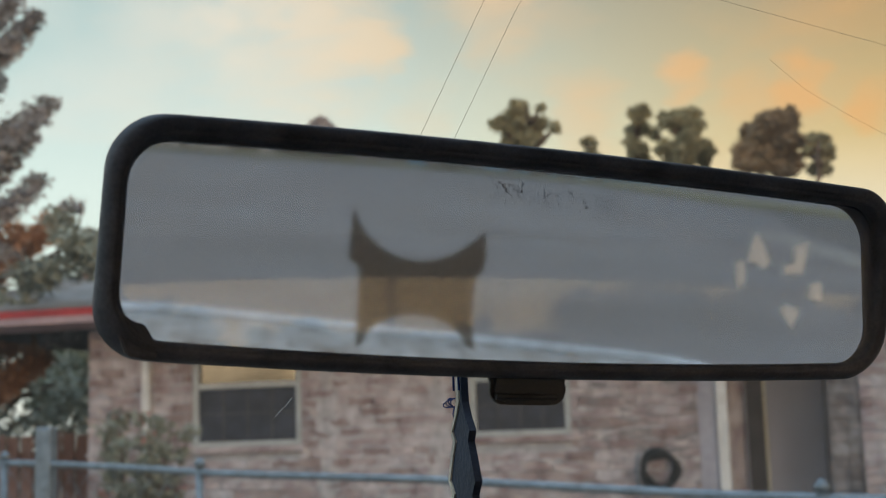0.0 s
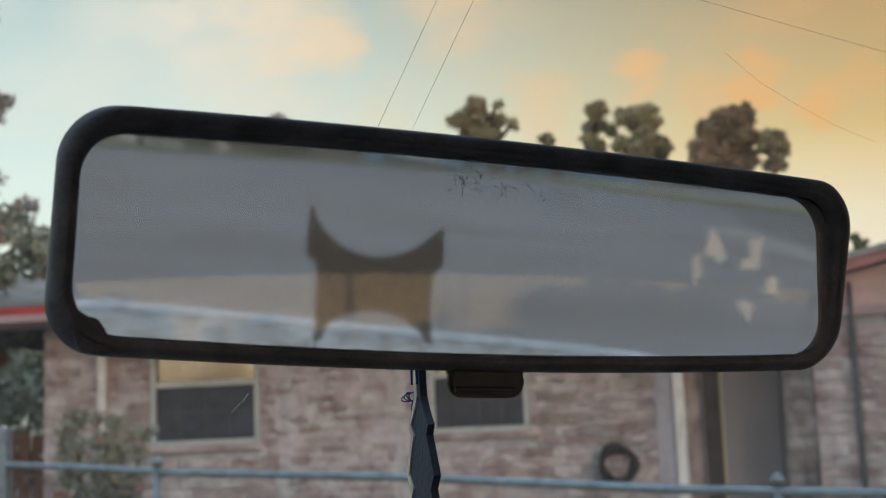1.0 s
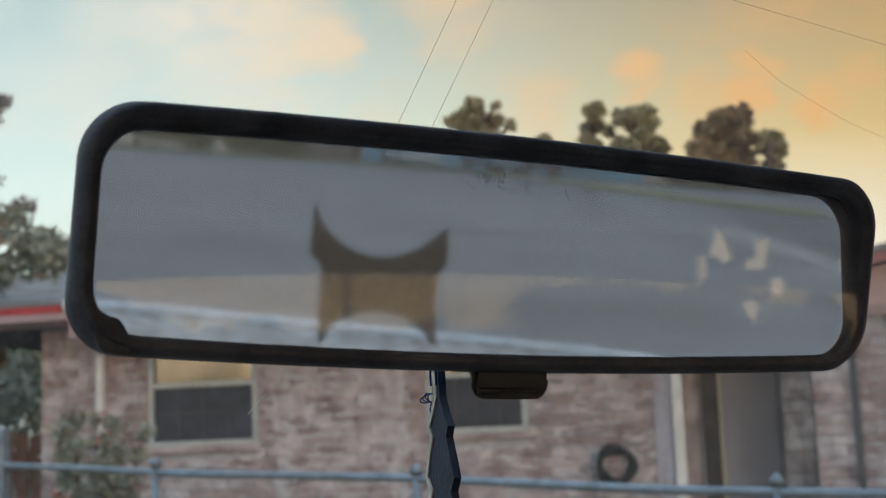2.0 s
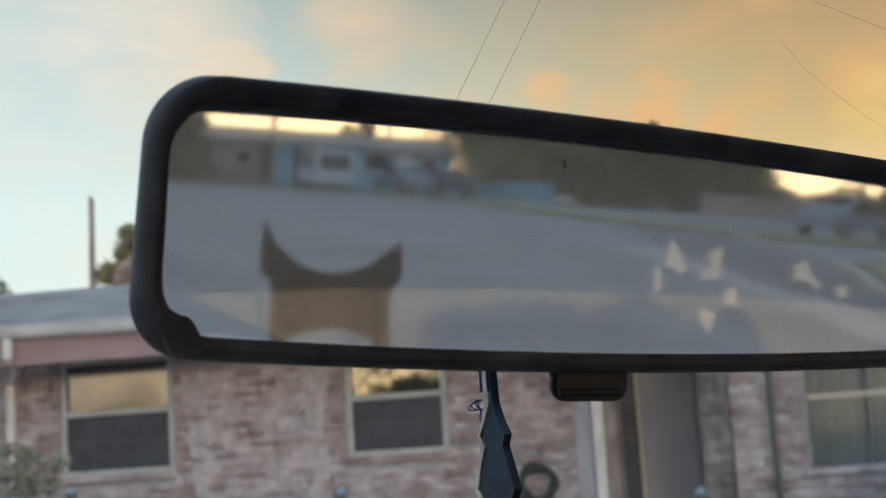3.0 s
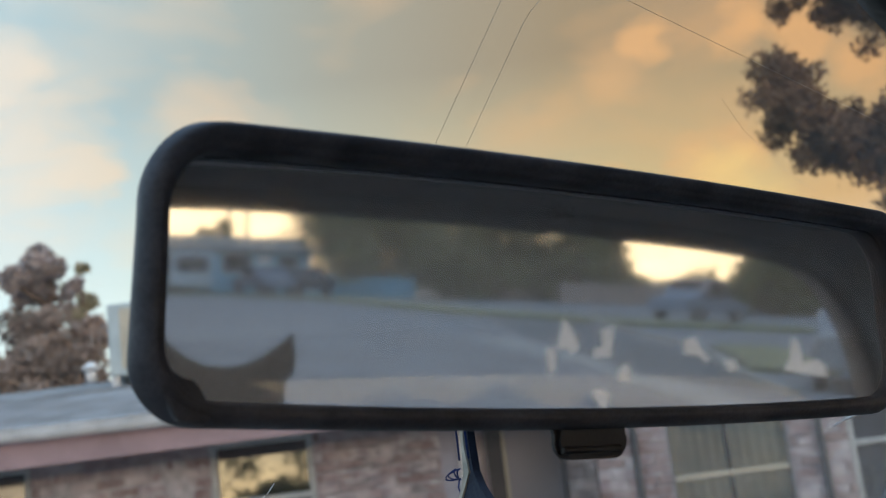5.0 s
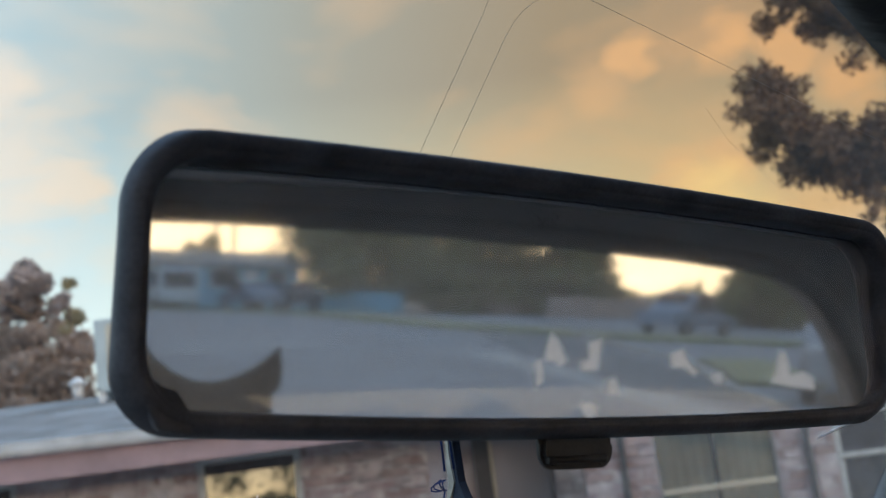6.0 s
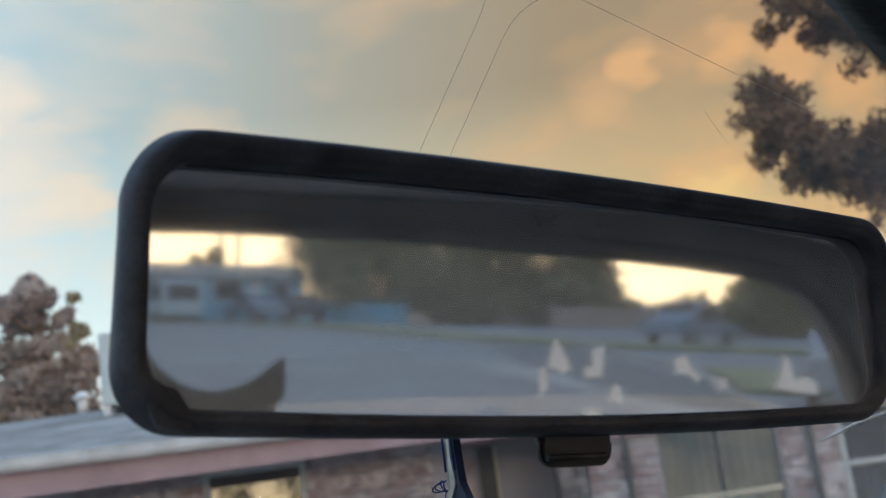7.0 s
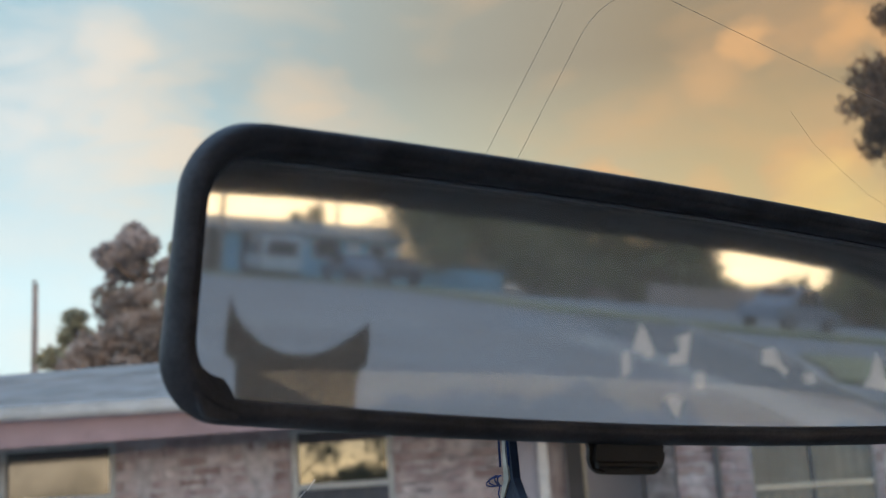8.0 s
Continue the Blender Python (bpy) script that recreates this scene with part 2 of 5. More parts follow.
def wedge_face():
    """The clear front of a dipping mirror: almost all goes through, a little is thrown back."""
    m = bpy.data.materials.new("clear_wedge_glass")
    m.use_nodes = True
    nt = m.node_tree
    nt.nodes.clear()
    N, L = nt.nodes.new, nt.links.new
    tr, gl, mx, out = N("ShaderNodeBsdfTransparent"), N("ShaderNodeBsdfGlossy"), N("ShaderNodeMixShader"), N("ShaderNodeOutputMaterial")
    gl.inputs["Roughness"].default_value = 0.012
    mx.inputs[0].default_value = 0.034
    L(tr.outputs[0], mx.inputs[1])
    L(gl.outputs[0], mx.inputs[2])
    L(mx.outputs[0], out.inputs[0])
    return m


MIRROR = old_mirror()
WEDGE = wedge_face()
LEVER = material("lever_plastic", (0.022, 0.021, 0.024), 0.45, vary=0.2, scale=60, bump=0.05, fine=900)
BLACK = material("black_plastic", (0.092, 0.096, 0.116), 0.5, vary=0.3, scale=60, bump=0.08, fine=900, spec=0.25)
SPECK = material("lost_silver", (0.02, 0.02, 0.02), 0.7, vary=0.2, bump=0)
HEADLINER = material("grey_headliner_cloth", (0.84, 0.79, 0.78), 0.95, vary=0.12, scale=14, bump=0.3, fine=300)
TRIM = material("dark_trim", (0.10, 0.10, 0.103), 0.7, vary=0.2, scale=10, bump=0.15, fine=200)
GREYTRIM = material("grey_trim", (0.27, 0.265, 0.27), 0.75, vary=0.2, scale=10, bump=0.15, fine=200)
CARPAINT = material("worn_tan_paint", (0.25, 0.222, 0.196), 0.32, vary=0.15, second=(0.29, 0.255, 0.22), scale=5, bump=0.02, spec=0.25, fine=120)
DECKGREY = material("dull_grey_deck", (0.165, 0.16, 0.158), 0.45, vary=0.3, second=(0.22, 0.20, 0.185), scale=6, bump=0.02, spec=0.25, fine=120)
PALE = material("pale_faded_paint", (0.46, 0.47, 0.46), 0.6, vary=0.4, second=(0.62, 0.63, 0.62), scale=38, bump=0.1, fine=180)
WHITEEDGE = material("white_edge_trim", (0.84, 0.88, 0.92), 0.5, vary=0.08, scale=20, bump=0.03)
TYRE = material("tyre_rubber", (0.025, 0.025, 0.025), 0.85, vary=0.2, bump=0.2)
WIRE = material("antenna_wire", (0.46, 0.39, 0.30), 0.5, metal=0.4, vary=0.1, bump=0)
GLASS = clear_glass("windscreen_glass", (0.985, 0.985, 0.975), 0.02, 0.012)
REARGLASS = clear_glass("rear_glass", (0.97, 0.97, 0.96), 0.02, 0.08)
CURTAINGLASS = clear_glass("window_glass", (0.95, 0.97, 0.98), 0.03, 0.03)
DECAL = film_material("dark_film_sticker", (0.055, 0.052, 0.05), 0.15)
SCRAP = paper("cream_sticker", (0.985, 0.98, 0.97))
CARD = material("navy_card", (0.016, 0.026, 0.055), 0.75, vary=0.2, scale=60, bump=0.1, fine=400)
CARDEDGE = material("beige_card_edge", (0.55, 0.50, 0.42), 0.8, vary=0.2, scale=120, bump=0.1, fine=500)
STRING = material("blue_string", (0.018, 0.045, 0.20), 0.8, vary=0.2, scale=200, bump=0.2, fine=900)
GLASSMARK = material("white_glass_mark", (0.85, 0.85, 0.85), 0.5, vary=0.05, bump=0)

BRICK = material("pink_brick", (0.455, 0.365, 0.388), 0.9, vary=0.25, second=(0.63, 0.595, 0.62), scale=5.5, bump=0.5, per_piece=0.55, fine=45)
MORTAR = material("pale_mortar", (0.45, 0.44, 0.46), 0.95, vary=0.15, scale=9, bump=0.4, fine=70)
STONE = material("grey_stone", (0.245, 0.235, 0.255), 0.9, vary=0.4, second=(0.36, 0.35, 0.37), scale=9, bump=0.5, per_piece=0.3)
SHINGLE = material("grey_shingles", (0.275, 0.265, 0.26), 0.9, vary=0.2, scale=3, bump=0.4, per_piece=0.3, fine=60)
REDPAINT = material("red_fascia_paint", (0.42, 0.045, 0.05), 0.6, vary=0.2, scale=4, bump=0.05)
PINKPAINT = material("faded_pink_paint", (0.42, 0.295, 0.315), 0.7, vary=0.14, scale=3, bump=0.06)
# white of the window frames, greyed and blued to hold their shade
SHADEDWHITE = material("shaded_white_paint", (0.50, 0.53, 0.54), 0.5, vary=0.1, scale=5, bump=0.03)
SMEAR = material("smeared_mortar", (0.54, 0.52, 0.55), 0.95, vary=0.22, scale=11, bump=0.5, fine=60)
GUTTER = material("dull_white_gutter", (0.60, 0.61, 0.62), 0.5, vary=0.15, scale=5, bump=0.04)
# grey for dabs that darken the brick by the porch like shade
GREYSHADE = material("grey_wall_shade", (0.30, 0.28, 0.29), 0.95, vary=0.25, scale=8, bump=0.4, fine=60)
WHITEPAINT = material("white_paint", (0.74, 0.74, 0.75), 0.5, vary=0.1, scale=5, bump=0.04)
LAVENDER = material("lavender_grey_paint", (0.40, 0.39, 0.45), 0.7, vary=0.1, scale=3, bump=0.04)
SALMON = material("salmon_pink_paint", (0.56, 0.38, 0.355), 0.7, vary=0.14, scale=3, bump=0.05)
FADEDRED = material("faded_red_paint", (0.46, 0.20, 0.19), 0.7, vary=0.2, scale=3, bump=0.05)
GREYWALL = material("grey_painted_door", (0.345, 0.338, 0.385), 0.6, vary=0.08, scale=3, bump=0.03)
SCREENDOOR = material("dark_screen_door", (0.085, 0.08, 0.085), 0.7, vary=0.2, scale=5, bump=0.05)
SCREEN = material("dark_insect_screen", (0.050, 0.055, 0.075), 0.6, vary=0.25, scale=6, bump=0.05)
CURTAIN = material("grey_curtain", (0.70, 0.80, 0.83), 0.9, vary=0.12, scale=4, bump=0.05)
# near-black colour that stands for the shade inside rooms
ROOMSHADE = material("room_shade", (0.03, 0.03, 0.035), 0.9, vary=0.2, bump=0)
STEEL = material("galvanised_steel", (0.23, 0.28, 0.33), 0.5, metal=0.5, vary=0.2, scale=12, bump=0.05)
HOSE = material("black_hose", (0.03, 0.03, 0.032), 0.5, vary=0.2, bump=0.05)
AQUA = material("pale_aqua_sheet_metal", (0.48, 0.60, 0.62), 0.55, vary=0.1, scale=3, bump=0.03)
COOLER = material("cooler_sheet_metal", (0.52, 0.60, 0.62), 0.5, vary=0.1, scale=3, bump=0.03)
BEIGE = material("beige_sheet_metal", (0.60, 0.55, 0.44), 0.6, vary=0.1, scale=3, bump=0.03)
BARK = material("bark", (0.16, 0.11, 0.08), 0.95, vary=0.35, scale=6, bump=0.6, fine=30)
RUSTBROWN = material("rust_tinged_needles", (0.40, 0.33, 0.29), 0.85, vary=0.3, scale=1.0, bump=0, per_piece=0.4)
NEEDLES = material("pine_needles", (0.40, 0.37, 0.235), 0.85, vary=0.3, scale=1.2, bump=0, per_piece=0.45)
DARKNEEDLES = material("dark_pine_needles", (0.24, 0.145, 0.08), 0.85, vary=0.3, scale=1.2, bump=0, per_piece=0.45)
RUSTY = material("rusty_dry_needles", (0.36, 0.27, 0.175), 0.85, vary=0.3, scale=1.0, bump=0, per_piece=0.4)
DRYGREY = material("dry_grey_needles", (0.38, 0.36, 0.36), 0.85, vary=0.3, scale=2, bump=0, per_piece=0.4)
MAUVE = material("faded_brown_needles", (0.50, 0.45, 0.44), 0.85, vary=0.3, scale=1.0, bump=0, per_piece=0.4)
PALEGREEN = material("pale_green_leaves", (0.36, 0.41, 0.32), 0.85, vary=0.25, scale=2, bump=0, per_piece=0.35)
RUST = material("rust_brown_needles", (0.36, 0.20, 0.125), 0.85, vary=0.3, scale=1.0, bump=0, per_piece=0.4)
GREEN = material("broad_leaves", (0.155, 0.165, 0.075), 0.8, vary=0.3, scale=1.0, bump=0, per_piece=0.4)
GREYGREEN = material("grey_green_leaves", (0.32, 0.345, 0.29), 0.85, vary=0.3, scale=2, bump=0, per_piece=0.4)
FLOWER = material("pink_blossom", (0.50, 0.25, 0.22), 0.8, vary=0.2, bump=0, per_piece=0.3)
WOODFENCE = material("brown_fence_boards", (0.25, 0.155, 0.135), 0.9, vary=0.25, scale=3, bump=0.3, per_piece=0.35)
POLEWOOD = material("grey_pole_wood", (0.34, 0.26, 0.22), 0.9, vary=0.25, scale=4, bump=0.3)
ASPHALT = material("asphalt", (0.15, 0.16, 0.175), 0.9, vary=0.22, scale=0.35, bump=0.3, fine=9)
DARKASPHALT = material("dark_new_asphalt", (0.085, 0.098, 0.108), 0.85, vary=0.2, scale=0.6, bump=0.3, fine=9)
CONCRETE = material("concrete", (0.27, 0.265, 0.255), 0.9, vary=0.15, scale=1.5, bump=0.2, fine=20)
GRASS = material("dry_grass", (0.17, 0.17, 0.085), 0.95, vary=0.3, scale=1.0, bump=0.4, fine=14)
DIRT = material("bare_yard_soil", (0.27, 0.22, 0.17), 0.95, vary=0.25, scale=0.8, bump=0.4, fine=12)
BLUEWALL = material("light_blue_stucco", (0.21, 0.40, 0.54), 0.9, vary=0.1, scale=1.5, bump=0.2)
PINKWALL = material("tan_pink_stucco", (0.29, 0.225, 0.20), 0.9, vary=0.12, scale=1.5, bump=0.2)
ROOFGREY = material("grey_far_roof", (0.17, 0.175, 0.17), 0.9, vary=0.15, scale=1.2, bump=0.2)
WHITECAR = material("white_car_paint", (0.43, 0.48, 0.54), 0.3, vary=0.05, bump=0, coat=0.6)
DARKCAR = material("dark_car_paint", (0.05, 0.06, 0.075), 0.5, vary=0.1, bump=0, spec=0.2)
BLUECAR = material("blue_grey_car_paint", (0.15, 0.19, 0.25), 0.5, vary=0.1, bump=0, spec=0.3)
GREYCAR = material("dull_grey_car_paint", (0.25, 0.245, 0.25), 0.45, vary=0.1, bump=0, spec=0.3)
DARKGLASS = material("dark_car_glass", (0.02, 0.022, 0.025), 0.08, vary=0.1, bump=0)
BRIGHTPANE = material("clean_window_glass", (0.27, 0.27, 0.24), 0.03, metal=1.0, vary=0.2, scale=3, bump=0.0)
PANE = material("window_pane_glass", (0.19, 0.19, 0.185), 0.10, metal=0.8, vary=0.2, scale=3, bump=0.0)


# ---- mesh helpers ----
def part(name, bm, mat, parent=None, label="", smooth=False):
    me = bpy.data.meshes.new(name)
    bm.to_mesh(me)
    bm.free()
    for m in (mat if isinstance(mat, (list, tuple)) else [mat]):
        me.materials.append(m)
    if smooth:
        for p in me.polygons:
            p.use_smooth = True
    ob = new(name, me)
    ob.parent = parent
    if label:
        ob["label"] = label
    return ob


def thing(name, m, label, category, group="", kind=""):
    ob = new(name)
    ob.matrix_basis = m
    ob.empty_display_size = 0.05
    return tagged(ob, label, category, group, kind)


def add_box(bm, lo, hi, bevel=0.0, segs=1, mat=0):
    lo, hi = Vector(lo), Vector(hi)
    r = bmesh.ops.create_cube(bm, size=1.0, matrix=Matrix.Translation((lo + hi) / 2) @ Matrix.Diagonal((*(hi - lo), 1)))
    vs = r["verts"]
    fs = {f for v in vs for f in v.link_faces}
    for f in fs:
        f.material_index = mat
    if bevel:
        es = list({e for v in vs for e in v.link_edges})
        bmesh.ops.bevel(bm, geom=es, offset=bevel, segments=segs, affect="EDGES", profile=0.6)
    return bm


def box(lo, hi, bevel=0.0, segs=1):
    return add_box(bmesh.new(), lo, hi, bevel, segs)


def add_tube(bm, pts, radii, sides=8, closed=False, caps=True, mat=0):
    pts = [Vector(p) for p in pts]
    if isinstance(radii, (int, float)):
        radii = [radii] * len(pts)
    n, rings = len(pts), []
    prev = None
    for i, p in enumerate(pts):
        if closed:
            d = pts[(i + 1) % n] - pts[i - 1]
        else:
            d = pts[min(i + 1, n - 1)] - pts[max(i - 1, 0)]
        d.normalize()
        if prev is None:
            ref = Vector((0, 0, 1)) if abs(d.z) < 0.9 else Vector((1, 0, 0))
            a = d.cross(ref).normalized()
        else:
            a = (prev - d * prev.dot(d)).normalized()
        prev = a
        b = d.cross(a)
        rings.append([bm.verts.new(p + (a * math.cos(2 * math.pi * k / sides) + b * math.sin(2 * math.pi * k / sides)) * radii[i]) for k in range(sides)])
    pairs = list(zip(rings, rings[1:])) + ([(rings[-1], rings[0])] if closed else [])
    for r0, r1 in pairs:
        for k in range(sides):
            f = bm.faces.new((r0[k], r0[(k + 1) % sides], r1[(k + 1) % sides], r1[k]))
            f.smooth, f.material_index = True, mat
    if caps and not closed:
        bm.faces.new(rings[0][::-1]).material_index = mat
        bm.faces.new(rings[-1]).material_index = mat
    return bm


def loft(bm, loops, cap_first=True, cap_last=True, mat=0, smooth=True):
    rings = [[bm.verts.new(p) for p in lp] for lp in loops]
    n = len(rings[0])
    for r0, r1 in zip(rings, rings[1:]):
        for k in range(n):
            f = bm.faces.new((r0[k], r0[(k + 1) % n], r1[(k + 1) % n], r1[k]))
            f.smooth, f.material_index = smooth, mat
    if cap_first:
        bm.faces.new(rings[0][::-1]).material_index = mat
    if cap_last:
        bm.faces.new(rings[-1]).material_index = mat
    return bm


def prism(outline, lo, hi, axis="y", bevel=0.0, mat=0, bm=None):
    """A flat outline (two coordinates) pushed from lo to hi along an axis."""
    bm = bm or bmesh.new()

    def at(p, d):
        return {"x": (d, p[0], p[1]), "y": (p[0], d, p[1]), "z": (p[0], p[1], d)}[axis]

    a = [bm.verts.new(at(p, lo)) for p in outline]
    b = [bm.verts.new(at(p, hi)) for p in outline]
    n = len(a)
    fs = [bm.faces.new(a[::-1]), bm.faces.new(b)]
    for k in range(n):
        fs.append(bm.faces.new((a[k], a[(k + 1) % n], b[(k + 1) % n], b[k])))
    for f in fs:
        f.material_index = mat
    bmesh.ops.recalc_face_normals(bm, faces=fs)
    if bevel:
        es = list({e for f in fs for e in f.edges})
        bmesh.ops.bevel(bm, geom=es, offset=bevel, segments=2, affect="EDGES")
    return bm


# ---- the car ----
MIR_C = Vector((0.4038, 0.3673, 1.2223))
CAR = Matrix.Translation((MIR_C.x, MIR_C.y, 0)) @ pose(0, 0, 0, 0, 0, 60)
RAKE = Vector((0, -0.611, 0.792)).normalized()
car = thing("car", CAR, "low two-seat coupe with a flat rear deck, parked", "car")


def on_screen(x, z, off=0.0):
    """A point of the windscreen plane at height z."""
    s = (z - 1.275) / RAKE.z
    return Vector((x, 0.045 + RAKE.y * s, z)) + Vector((0, 0.792, 0.611)) * off


def screen_half(z):
    return 1.06 - 0.26 * (z - 0.86) / 0.52


def build_windscreen():
    zs = (0.86, 1.0, 1.12, 1.25, 1.36, 1.383)
    bm = bmesh.new()
    for off in (0.0, 0.005):
        rows = [[bm.verts.new(on_screen(screen_half(z) * k / 6, z, off)) for k in range(-6, 7)] for z in zs]
        for r0, r1 in zip(rows, rows[1:]):
            for k in range(12):
                bm.faces.new((r0[k], r0[k + 1], r1[k + 1], r1[k])).smooth = True
    glass = part("windscreen", bm, GLASS, car, "clear raked windscreen with fine aerial wires")
    glass.visible_shadow = False

    def wire(pts, r=0.000068):
        b = bmesh.new()
        add_tube(b, [on_screen(x, z, -0.0012) for x, z in pts], r, 5)
        part("antenna_wire", b, WIRE, glass, "thin brown aerial wire")

    def bend(x0, z_low, turn_z, x_end, z_end, side):
        pts = [(x0, z_low), (x0, (z_low + turn_z) / 2), (x0, turn_z)]
        for k in range(1, 9):
            a = k / 8 * math.pi / 2
            pts.append((x0 + side * 0.035 * (1 - math.cos(a)), turn_z + 0.018 * math.sin(a)))
        x1, z1 = pts[-1]
        for k in range(1, 9):
            pts.append((x1 + (x_end - x1) * k / 8, z1 + (z_end - z1) * k / 8))
        return pts

    wire(bend(-0.001, 1.23, 1.312, -0.55, 1.345, -1))
    wire(bend(0.0145, 1.23, 1.310, 0.55, 1.357, 1))
    wire([(0.165, 1.3205), (0.20, 1.3155), (0.24, 1.3125), (0.28, 1.310), (0.33, 1.309)], 0.000045)
    b = bmesh.new()
    add_tube(b, [on_screen(0.545, 1.2085, -0.001), on_screen(0.61, 1.221, -0.001), on_screen(0.70, 1.2325, -0.001)], [0.0005, 0.0012, 0.0006], 5)
    part("mark", b, GLASSMARK, glass, "long white scratch in the glass")
    # two short thin white marks low on the glass
    for pts in (((-0.0068, 1.1815), (-0.0049, 1.1847)), ((-0.0042, 1.1850), (-0.0032, 1.1879))):
        b = bmesh.new()
        add_tube(b, [on_screen(x, z, -0.001) for x, z in pts], 0.00015, 5)
        part("mark", b, GLASSMARK, glass, "short white mark on the glass")


def window_loop(grow=0.0):
    """Outline of the rear window (x, z), from the bottom centre round."""
    half = [(0.0, 0.90), (0.45, 0.90), (0.74, 0.905), (0.785, 0.93), (0.785, 1.0), (0.772, 1.07), (0.752, 1.135), (0.735, 1.175), (0.712, 1.21), (0.688, 1.235),
            (0.655, 1.251), (0.61, 1.260), (0.52, 1.270), (0.40, 1.279), (0.2, 1.289), (0.0, 1.293)]
    pts = half + [(-x, z) for x, z in half[-2:0:-1]]
    c = Vector((0, 1.09))
    out = []
    n = len(pts)
    for i, p in enumerate(pts):
        t = Vector(pts[(i + 1) % n]) - Vector(pts[i - 1])
        nrm = Vector((t.y, -t.x)).normalized()
        out.append(Vector(p) + nrm * grow)
    return out


def build_cab():
    # roof with the cloth headliner under it
    def roof_z(x, y):
        return 1.392 - 0.062 * (y / 1.05) ** 2 - 0.05 * (abs(x) / 0.78) ** 4

    for name, mat, off, label in (("headliner", HEADLINER, 0.0, "grey cloth headliner"), ("roof", CARPAINT, 0.035, "painted steel roof")):
        bm = bmesh.new()
        ys = [-0.042 - 1.06 * k / 12 for k in range(13)]
        xs = [0.78 * k / 8 for k in range(-8, 9)]
        low = [[bm.verts.new((x, y, roof_z(x, y) + off)) for x in xs] for y in ys]
        top = [[bm.verts.new((x * 1.01, y, roof_z(x, y) + off + (0.012 if off == 0 else 0.02))) for x in xs] for y in ys]
        for g in (low, top):
            for r0, r1 in zip(g, g[1:]):
                for k in range(16):
                    bm.faces.new((r0[k], r0[k + 1], r1[k + 1], r1[k])).smooth = True
        for r in (0, -1):
            for k in range(16):
                bm.faces.new((low[r][k], low[r][k + 1], top[r][k + 1], top[r][k]))
        for k in (0, -1):
            for j in range(12):
                bm.faces.new((low[j][k], low[j + 1][k], top[j + 1][k], top[j][k]))
        bmesh.ops.recalc_face_normals(bm, faces=bm.faces)
        part(name, bm, mat, car, label)
    # header rail over the windscreen
    bm = bmesh.new()
    add_tube(bm, [(0.76 * k / 8, -0.040, 1.398 - 0.03 * (abs(k) / 8.2) ** 4) for k in range(-8, 9)], 0.020, 8)
    part("header_rail", bm, TYRE, car, "black rail over the windscreen")
    # pillars and side rails
    for s in (-1, 1):
        bm = bmesh.new()
        add_tube(bm, [on_screen(s * (screen_half(0.86) + 0.03), 0.84), on_screen(s * (screen_half(1.2) + 0.03), 1.2), on_screen(s * (screen_half(1.33) + 0.03), 1.33)], [0.035, 0.03, 0.028], 10)
        part("pillar", bm, GREYTRIM, car)
        bm = bmesh.new()
        add_tube(bm, [(s * 0.775, -0.03 - 1.05 * k / 8, roof_z(0.775, -0.03 - 1.05 * k / 8) + 0.012) for k in range(9)], 0.024, 8)
        part("side_rail", bm, TRIM, car)
        bm = prism([(-1.06, 0.12), (0.42, 0.12), (0.42, 0.86), (0.30, 0.90), (-0.95, 0.93), (-1.06, 0.93)], s * 0.97, s * 1.03, "x", 0.012)
        door = part("door", bm, CARPAINT, car)
        bm = prism([(-0.93, 0.935), (0.28, 0.905), (0.0, 1.27), (-0.93, 1.25)], s * 0.98, s * 0.984, "x")
        pane = part("door_window", bm, GLASS, door, "clear side window")
        pane.visible_shadow = False
    # wall behind the seats with the rear window
    bm = bmesh.new()
    inner = window_loop()
    n = len(inner)
    outer = []
    for p in inner:
        d = p - Vector((0, 1.09))
        k = min(0.95 / abs(d.x) if d.x else 9, (0.245 if d.y > 0 else 0.75) / abs(d.y) if d.y else 9)
        q = Vector((0, 1.09)) + d * max(k, 1.02)
        outer.append(q)
    loft(bm, [[(p.x, -1.085, p.y) for p in outer], [(p.x, -1.035, p.y) for p in outer], [(p.x, -1.035, p.y) for p in inner], [(p.x, -1.085, p.y) for p in inner], [(p.x, -1.085, p.y) for p in outer]], False, False, smooth=False)
    bmesh.ops.recalc_face_normals(bm, faces=bm.faces)
    part("rear_wall", bm, TRIM, car, "grey trimmed wall round the rear window")
    bm = bmesh.new()
    add_tube(bm, [(p.x, -1.034, p.y) for p in window_loop(0.006)], 0.012, 8, True)
    part("window_gasket", bm, TRIM, car, "black rubber window gasket")
    bm = bmesh.new()
    loop = window_loop(0.012)
    a = [bm.verts.new((p.x, -1.055, p.y)) for p in loop]
    b = [bm.verts.new((p.x, -1.060, p.y)) for p in loop]
    bm.faces.new(a)
    bm.faces.new(b[::-1])
    glass = part("rear_window", bm, REARGLASS, car, "dusty rear window with stickers")
    glass.visible_shadow = False
    # horned dark film sticker in the middle of the rear window
    top = [(-0.069, 1.182), (-0.062, 1.163), (-0.05, 1.147), (-0.032, 1.134), (-0.012, 1.126), (0.008, 1.1245), (0.026, 1.128), (0.045, 1.136), (0.060, 1.148), (0.070, 1.156), (0.0765, 1.1645)]
    right = [(0.0795, 1.135), (0.078, 1.119), (0.070, 1.112), (0.068, 1.075), (0.074, 1.030)]
    arch = [(0.064, 1.034), (0.058, 1.045), (0.044, 1.057), (0.026, 1.064), (0.006, 1.066), (-0.014, 1.063), (-0.032, 1.055), (-0.045, 1.043), (-0.050, 1.030)]
